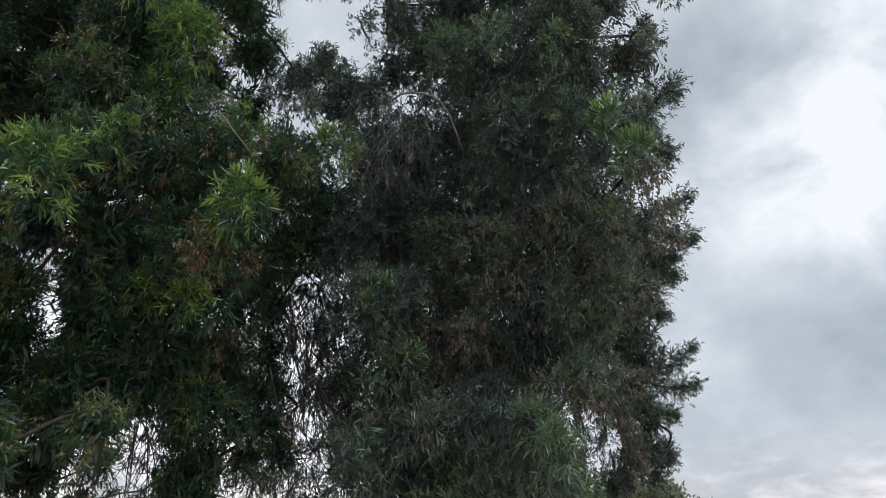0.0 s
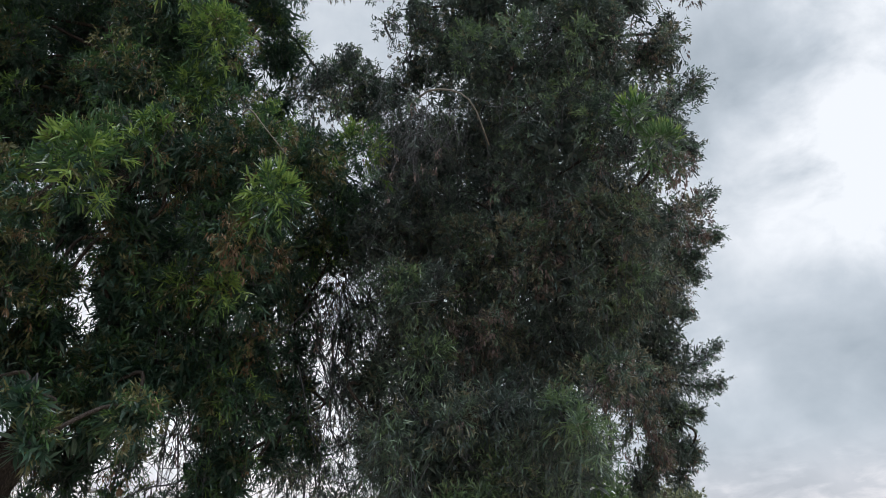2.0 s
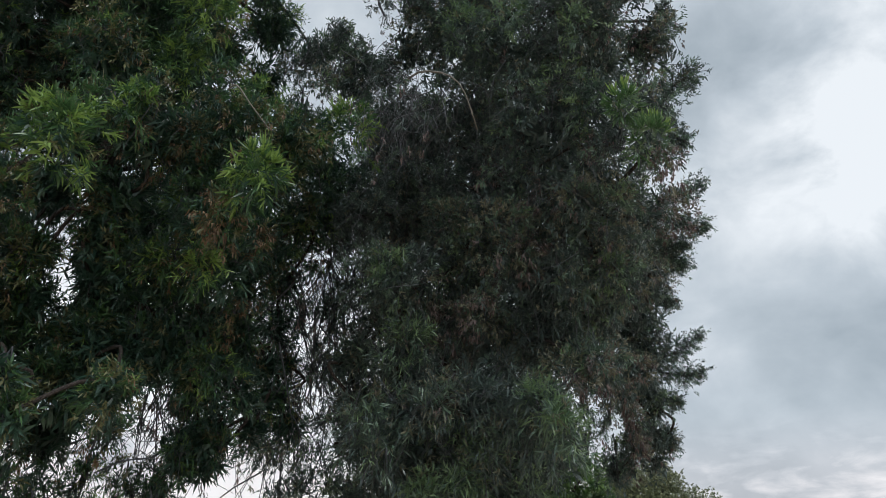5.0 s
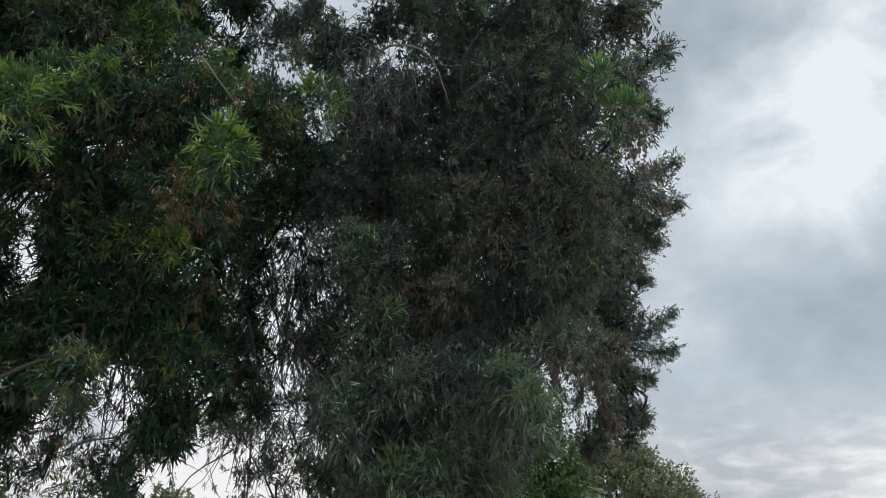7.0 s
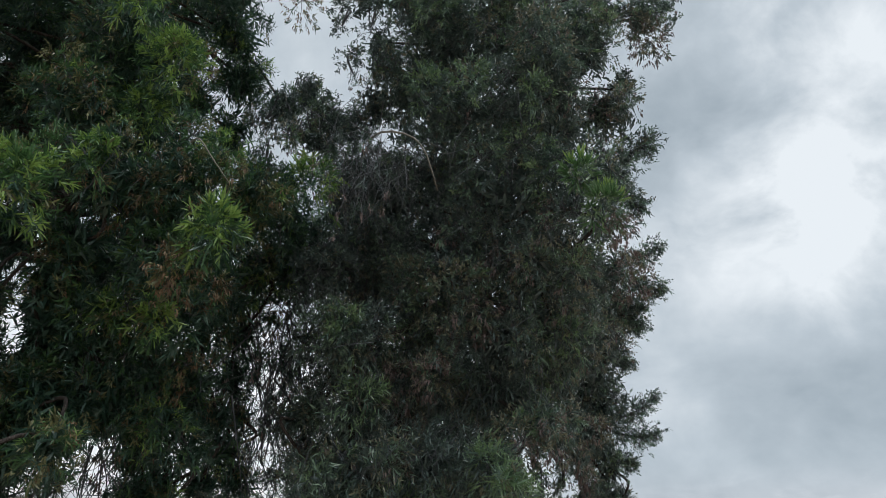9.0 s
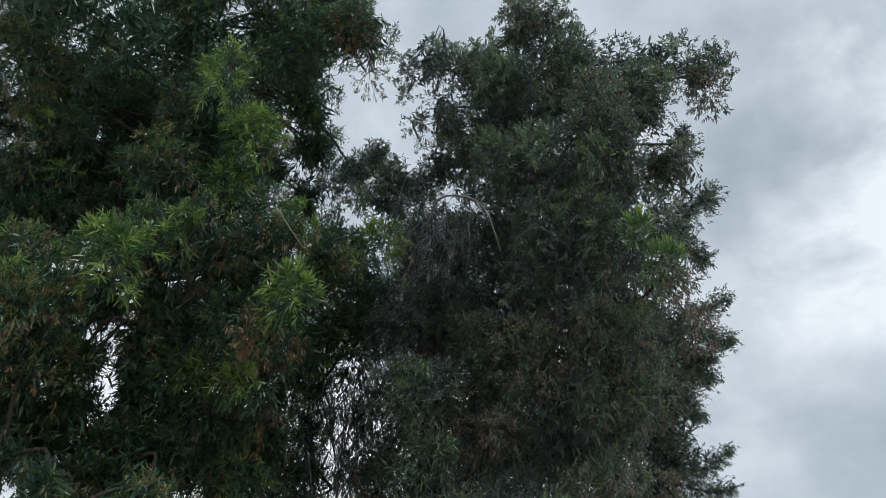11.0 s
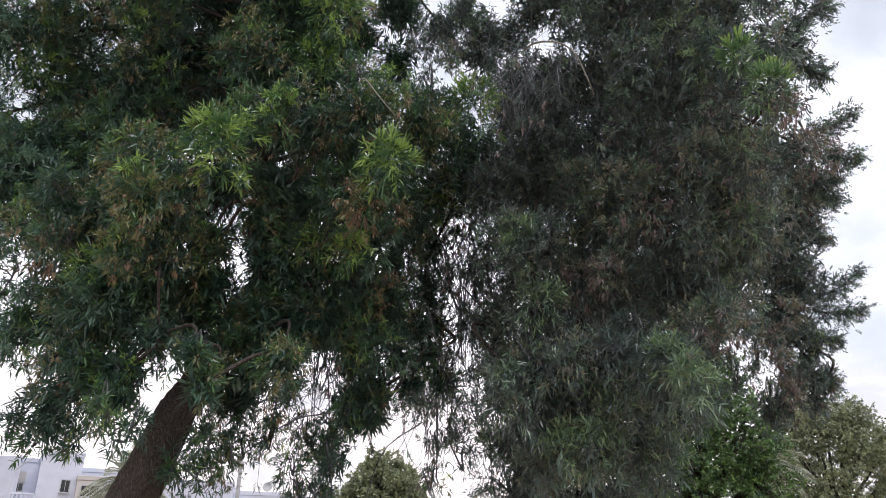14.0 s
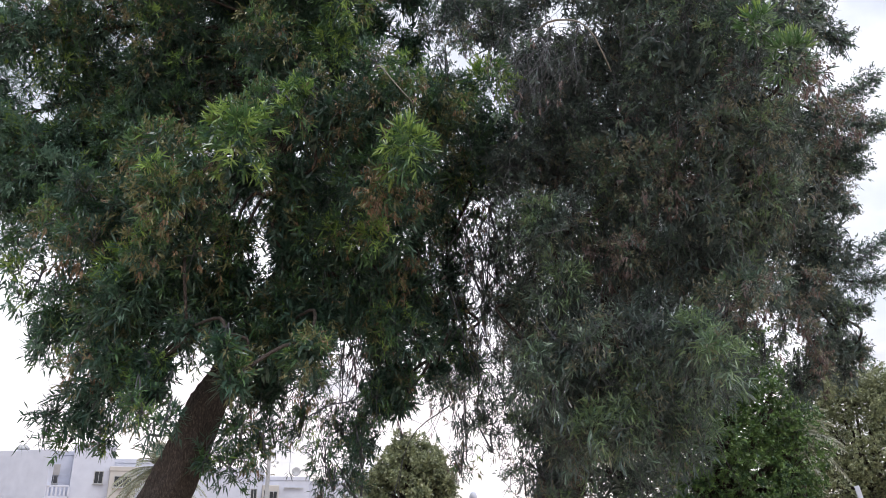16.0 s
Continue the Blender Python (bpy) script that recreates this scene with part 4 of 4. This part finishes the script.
# ---- bare hanging twigs between the two crowns ----
def hanging_twigs(label, centre, spread, n, reach, leafy, thin=1.0):
    """Bare, branching hanging twigs with a few small leaf tufts at their ends."""
    th = thing("hanging_branch", (0, 0, 0), label, "branch")
    reseed(*centre)
    paths, C, A, K = [], [], [], []
    for _ in range(n):
        p = np.array(centre) + rng.normal(0, 1, 3) * np.array(spread)
        L = rng.uniform(0.5, 1.0) * reach
        sway = rng.normal(0, 0.26, 3) * L
        sway[2] = 0
        end = p + sway * 1.6 - UP * L
        line = spline([p, p + sway - UP * L * 0.45 + rng.normal(0, 0.05, 3), end], 8)
        paths.append((line, np.linspace(rng.uniform(0.005, 0.011), 0.0025, 8) * thin))
        for _ in range(rng.integers(2, 6)):
            q = line[rng.integers(1, 7)]
            e = q + rng.normal(0, 0.17, 3) - UP * rng.uniform(0.05, 0.4)
            paths.append(([q, (q + e) / 2 + rng.normal(0, 0.03, 3), e], np.array((0.004, 0.003, 0.002)) * thin))
            if rng.random() < leafy:
                C.append(e), A.append(unit(e - q - UP * 0.1)), K.append(rng.choice([0, 1, 3, 4], p=[0.4, 0.15, 0.2, 0.25]))
        if rng.random() < leafy:
            C.append(end), A.append(-UP), K.append(rng.choice([0, 4]))
    part_mesh("twiggery", tubes("twiggery", paths, [TWIG], 4), th)["kind"] = "stuff"
    if C:
        corners, kinds = tuft_leaves(np.array(C), np.array(A), np.array(K), 12)
        part_mesh("foliage", leaf_mesh("foliage", corners, kinds, LEAVES), th)["kind"] = "stuff"
    return th


hanging_twigs("bare grey twigs hanging between the two crowns", (-1.5, 8.6, 5.2), (0.40, 0.5, 0.45), 120, 1.1, 0.8)
hanging_twigs("thin hanging twigs with sparse drooping leaves", (-1.95, 8.2, 3.8), (0.5, 0.5, 0.4), 64, 1.0, 0.6)
hanging_twigs("thin twigs hanging under the leaning tree", (-3.2, 7.4, 3.5), (0.5, 0.4, 0.3), 48, 0.85, 0.8)


hanging_twigs("tangle of thin bare grey twigs in the crown", (-0.49, 5.75, 5.62), (0.24, 0.15, 0.14), 44, 0.55, 0.1, 0.45)


def bare_stick(label, line, r, mat=PALE_TWIG):
    st = thing("bare_branch", (0, 0, 0), label, "branch")
    part_mesh("stick", tubes("stick", [(spline(line, 10), np.linspace(r, r * 0.5, 10))], [mat], 6), st)


bare_stick("pale bare broken branch among the leaves", [(-0.6, 5.75, 5.66), (-0.46, 5.53, 5.6), (-0.24, 5.47, 5.53), (-0.1, 5.47, 5.37), (0.02, 5.65, 5.11)], 0.011)
bare_stick("thin pale bare twig among green leaves", [(-1.95, 5.3, 5.22), (-1.86, 5.21, 5.19), (-1.74, 5.22, 5.03), (-1.59, 5.27, 4.84)], 0.008)


bare_stick("thin dark bare branch hanging under the leaning tree", [(-2.54, 6.97, 2.77), (-2.62, 6.85, 2.65), (-2.78, 6.68, 2.59), (-2.97, 6.61, 2.48)], 0.011, TWIG)


# ---- trees behind ----
def leafy_tree(label, x, y, trunk_h, lobes, leaf, tufts, size, group=""):
    """A broad tree: trunk, limbs to each rounded mass, clumps of leaves over them."""
    tree = thing("tree", (x, y, 0), label, "tree", group)
    reseed(x, y)
    line = spline([(0, 0, -0.1), (0.1, 0, trunk_h * 0.5), (0, 0.1, trunk_h)], 10)
    part_mesh("trunk", tubes("trunk", [(line, np.linspace(0.2, 0.12, 10))], [BARK], 10), tree)
    for lx, ly, lz, r in lobes:
        c0 = np.array([lx, ly, lz])
        part_mesh("limb", tubes("limb", [(spline([line[-1], (line[-1] + c0) / 2 + UP * 0.2, c0], 7), np.linspace(0.08, 0.03, 7))], [BARK], 6), tree)
        n = int(tufts * r * r)
        d = unit(rng.normal(0, 1, (n, 3)))
        lump = 1 + 0.16 * np.sin(d[:, :1] * 7 + lx * 5) + 0.16 * np.sin(d[:, 2:] * 8 + lz * 3) + 0.12 * np.sin(d[:, 1:2] * 9)
        c = c0 + d * r * lump * rng.uniform(0.55, 1.0, (n, 1)) ** 0.6
        corners, kinds = tuft_leaves(c, unit(d + UP * 0.3), np.zeros(n, int), 9, size, False, 2.6)
        m = n // 5
        ci, ki = tuft_leaves(c0 + unit(rng.normal(0, 1, (m, 3))) * r * 0.6, unit(rng.normal(0, 1, (m, 3))), np.zeros(m, int), 7, size * 1.6, False, 3.0)
        corners, kinds = np.concatenate([corners, ci]), np.concatenate([kinds, ki])
        part_mesh("crown", leaf_mesh("crown", corners, kinds, [leaf]), tree)["kind"] = "stuff"
    return tree


def masses(n, w, d, z0, z1, r0, r1):
    """Rounded masses spread over an egg-shaped crown."""
    out = []
    reseed(n, w, z1)
    for k in range(n):
        a, h = k * 2.4, (k + 0.5) / n
        f = math.sin(math.pi * (0.15 + 0.8 * h))
        out.append((w * f * math.cos(a), d * f * math.sin(a), z0 + (z1 - z0) * h, rng.uniform(r0, r1)))
    return out


leafy_tree("lush bright green broad-leaved tree behind the tall tree", 1.3, 14.2, 1.6, masses(30, 1.2, 0.9, 0.9, 4.7, 0.45, 0.72), FAR_LEAF_B, 1050, 0.82)
leafy_tree("rounded olive-green tree standing farther off", 7.2, 30.0, 2.2, masses(36, 2.8, 2.0, 1.2, 6.25, 0.45, 1.15), FAR_LEAF, 560, 1.3)
leafy_tree("small rounded olive tree far behind the hanging branches", -11.0, 36.3, 1.8, masses(26, 1.9, 1.5, 1.0, 4.6, 0.35, 0.85), FAR_LEAF, 380, 2.3)


def palm(label, x, y, h, fronds, reach, low=-0.2, high=1.25):
    """A date palm: ringed trunk and arched fronds with leaflets on both sides."""
    th = thing("palm_tree", (x, y, 0), label, "palm tree")
    reseed(x, y)
    zs = np.linspace(-0.1, h, 30)
    line = np.stack([0.05 * np.sin(zs), 0 * zs, zs], 1)
    part_mesh("trunk", tubes("trunk", [(line, 0.2 + 0.025 * (np.arange(30) % 2))], [BARK], 12, False), th, "rough ringed palm trunk")
    for k in range(fronds):
        a, el = k * 2.4, rng.uniform(low, high)
        d = np.array([math.cos(a) * math.cos(el), math.sin(a) * math.cos(el), math.sin(el)])
        L = reach * rng.uniform(0.8, 1.1)
        s = np.linspace(0, 1, 26)[:, None]
        rib = line[-1] + d * L * s - UP * (0.55 * L * math.cos(el) * s ** 2.2)
        way = unit(np.gradient(rib, axis=0))
        side = unit(np.cross(way, UP))
        q = np.repeat(rib[3:], 2, 0)
        sg = np.tile([1.0, -1.0], 23)[:, None]
        lw = unit(np.repeat(way[3:], 2, 0) * 0.8 + sg * np.repeat(side[3:], 2, 0) + UP * 0.25)
        ll = np.repeat(0.34 * reach / 2 * np.sin(np.linspace(0.5, 2.9, 23)) + 0.05, 2)
        corners = leaf_arrays(q, lw, ll, np.full(46, 0.05 * reach / 2), np.full(46, 0.25), True)
        fr = part_mesh("frond", leaf_mesh("frond", corners, np.zeros(46, int), [PALM_LEAF]), th)
        part_mesh("rib", tubes("rib", [(rib, np.linspace(0.025, 0.006, 26))], [PALM_LEAF], 4), fr)
    return th


palm("grey-green date palm beside the white house", -25.16, 37.11, 3.92, 52, 2.6, -0.7, 1.2)
palm("pale young date palm beside the lush tree", 2.30, 14.40, 2.95, 26, 1.0, -0.9, 0.8)


# ---- houses ----
def window(parent, x0, x1, z0, z1, y, frame_mat):
    """A window set into a facade: frame, sill and dark pane."""
    w = 0.06
    bm = bmesh.new()
    for a in ((x0 - w, z0 - w, x1 + w, z0), (x0 - w, z1, x1 + w, z1 + w), (x0 - w, z0, x0, z1), (x1, z0, x1 + w, z1), ((x0 + x1) / 2 - 0.02, z0, (x0 + x1) / 2 + 0.02, z1)):
        box(bm, a[0], y - 0.05, a[1], a[2], y + 0.02, a[3])
    win = part("window", bm, frame_mat, parent)
    part("pane", boxed(x0, y - 0.02, z0, x1, y + 0.01, z1), DARK_GLASS, win, "dark window pane")
    part("sill", boxed(x0 - 0.1, y - 0.14, z0 - w - 0.07, x1 + 0.1, y + 0.02, z0 - w, bevel=0.01), frame_mat, win)


def block(parent, x0, x1, y0, y1, h, mat, name="wall"):
    """One volume of a flat-roofed house, with its parapet."""
    part(name, boxed(x0, y0, -0.1, x1, y1, h - 0.35, bevel=0.03), mat, parent)
    bm = bmesh.new()
    for a in ((x0 - 0.05, y0 - 0.05, x1 + 0.05, y0 + 0.2), (x0 - 0.05, y1 - 0.2, x1 + 0.05, y1 + 0.05), (x0 - 0.05, y0 + 0.2, x0 + 0.2, y1 - 0.2), (x1 - 0.2, y0 + 0.2, x1 + 0.05, y1 - 0.2)):
        box(bm, a[0], a[1], h - 0.35, a[2], a[3], h, bevel=0.02)
    part("parapet", bm, mat, parent)


def polar(az, d):
    return (-math.sin(radians(az)) * d, math.cos(radians(az)) * d, 0)


# the first house: a long blind side wall, a recessed balcony, a taller stair block and a lower wing
h1 = thing("house", polar(39.5, 72), "white two-storey flat-roofed house with a recessed balcony", "house", turn=39.5)
side = part("side_wall", boxed(-12.0, 0.0, -0.1, 0.0, 0.5, 6.6, bevel=0.03), WHITE_WALL, h1)
side.matrix_local = pose(-1.8, 0, 0, 0, 0, -45)
block(h1, -14.0, -1.78, 9.0, 12.0, 5.6, WHITE_WALL)
block(h1, -1.78, -0.1, 2.0, 9.0, 6.6, WHITE_WALL)
block(h1, -0.1, 3.1, 0.3, 9.0, 7.15, WHITE_WALL)
block(h1, 3.1, 8.5, 1.2, 9.0, 6.05, WHITE_WALL)
block(h1, 2.8, 4.9, -0.8, 1.2, 5.3, CREAM_WALL, "bay")
part("balcony_slab", boxed(-1.75, 0.05, 2.75, -0.12, 1.98, 2.95, bevel=0.02), WHITE_WALL, h1)
rail = part("balustrade", boxed(-1.75, 0.02, 3.65, -0.12, 0.16, 3.8, bevel=0.02), WHITE_WALL, h1)
for k in range(6):
    part("baluster", boxed(-1.7 + k * 0.3, 0.04, 2.95, -1.55 + k * 0.3, 0.14, 3.65, bevel=0.01), WHITE_WALL, rail)
part("panel", boxed(-1.74, 1.9, 4.65, -1.0, 1.985, 5.5), CREAM_WALL, h1, "cream wall panel")
window(h1, -1.7, -1.1, 4.0, 4.55, 1.99, GREY_METAL)
window(h1, 1.7, 2.3, 4.0, 4.9, 0.28, GREY_METAL)
window(h1, 3.2, 4.5, 3.7, 4.5, -0.82, GREY_METAL)
bm = bmesh.new()
box(bm, -1.8, -0.15, 5.5, -1.72, -0.08, 7.0)
bmesh.ops.rotate(bm, verts=bm.verts, cent=(-1.76, -0.1, 5.5), matrix=Matrix.Rotation(radians(48), 3, "Y"))
part("drain_pipe", bm, GREY_METAL, h1)
part("roof_dome", boxed(-4.6, 3.0, 6.5, -3.6, 4.0, 7.1, bevel=0.25), GREY_METAL, h1)

h2 = thing("house", polar(26.5, 72), "low white flat-roofed house with parapets and a porch", "house", turn=26.5)
block(h2, -9.0, -1.0, 0.0, 8.0, 5.4, WHITE_WALL)
block(h2, -1.0, 3.1, 1.0, 8.0, 4.75, WHITE_WALL)
block(h2, 3.1, 9.0, 1.8, 8.0, 4.45, WHITE_WALL)
part("porch", boxed(-0.98, -0.5, -0.1, 0.45, 0.98, 3.95, bevel=0.04), CREAM_WALL, h2, "cream porch")
window(h2, -1.9, -1.45, 2.7, 3.6, -0.02, GREY_METAL)
window(h2, -0.8, -0.5, 2.6, 3.5, -0.52, GREY_METAL)
window(h2, -0.3, 0.3, 2.6, 3.4, -0.52, GREY_METAL)
window(h2, 3.9, 4.4, 2.6, 3.2, 1.78, GREY_METAL)
part("ledge", boxed(0.9, 0.85, 3.72, 2.6, 0.99, 3.8), GREY_METAL, h2)

# ---- satellite dish on the low house ----
dx, dy, _ = polar(26.5, 73.5)
dish = thing("satellite_dish", (dx + 1.7, dy + 0.85, 4.4), "round grey satellite dish on the low white roof", "satellite dish", turn=26.5)
bm = bmesh.new()
bmesh.ops.create_uvsphere(bm, u_segments=20, v_segments=12, radius=0.62)
bmesh.ops.delete(bm, geom=[v for v in bm.verts if v.co.z > -0.42], context="VERTS")
bmesh.ops.translate(bm, verts=bm.verts, vec=(0, 0, 0.5))
bmesh.ops.scale(bm, verts=bm.verts, vec=(0.95, 0.95, 0.8))
bmesh.ops.rotate(bm, verts=bm.verts, cent=(0, 0, 0), matrix=Matrix.Rotation(radians(75), 3, "X"))
bmesh.ops.translate(bm, verts=bm.verts, vec=(0, 0, 0.78))
ob = part("reflector", bm, GREY_METAL, dish, smooth=True)
so = ob.modifiers.new("thickness", "SOLIDIFY")
so.thickness = 0.03
part_mesh("mast", tubes("mast", [([(0, 0, -0.1), (0, 0.05, 0.4), (0, 0.05, 0.8)], (0.04, 0.04, 0.04))], [GREY_METAL], 8), dish)

# ---- street lamp ----
lamp = thing("street_lamp", (-15.8, 31.1, 0), "tall grey metal street lamp pole before the houses", "street lamp")
part_mesh("pole", tubes("pole", [(spline([(0, 0, -0.1), (0, 0, 3), (0, 0, 6.5)], 8), np.linspace(0.11, 0.06, 8))], [GREY_METAL], 12), lamp)
part_mesh("arm", tubes("arm", [(spline([(0, 0, 6.45), (0.3, 0, 6.8), (1.1, 0, 6.9)], 8), np.full(8, 0.035))], [GREY_METAL], 8), lamp)
part("lamp_head", boxed(0.95, -0.13, 6.83, 1.6, 0.13, 6.96, bevel=0.04), GREY_METAL, lamp)

# ---- round-topped post and leaning white board ----
post = thing("bollard_light", (-8.57, 38.96, 0), "pale round-topped garden light on a short pole", "lamp")
part_mesh("pole", tubes("pole", [([(0, 0, -0.05), (0, 0, 1.2), (0, 0, 2.2)], (0.06, 0.06, 0.06))], [GREY_METAL], 10), post)
bm = bmesh.new()
bmesh.ops.create_uvsphere(bm, u_segments=16, v_segments=10, radius=0.2, matrix=Matrix.Translation((0, 0, 2.4)) @ Matrix.Diagonal((1, 1, 1.3, 1)))
part("globe", bm, WHITE_WALL, post, smooth=True)
board = thing("marker_post", (4.83, 19.43, 0), "slim white leaning post beside the far tree", "post")
bm = boxed(-0.05, -0.03, -0.05, 0.05, 0.03, 2.24, bevel=0.01)
bmesh.ops.rotate(bm, verts=bm.verts, cent=(0, 0, 0), matrix=Matrix.Rotation(radians(-10), 3, "Y"))
part("post", bm, WHITE_WALL, board)
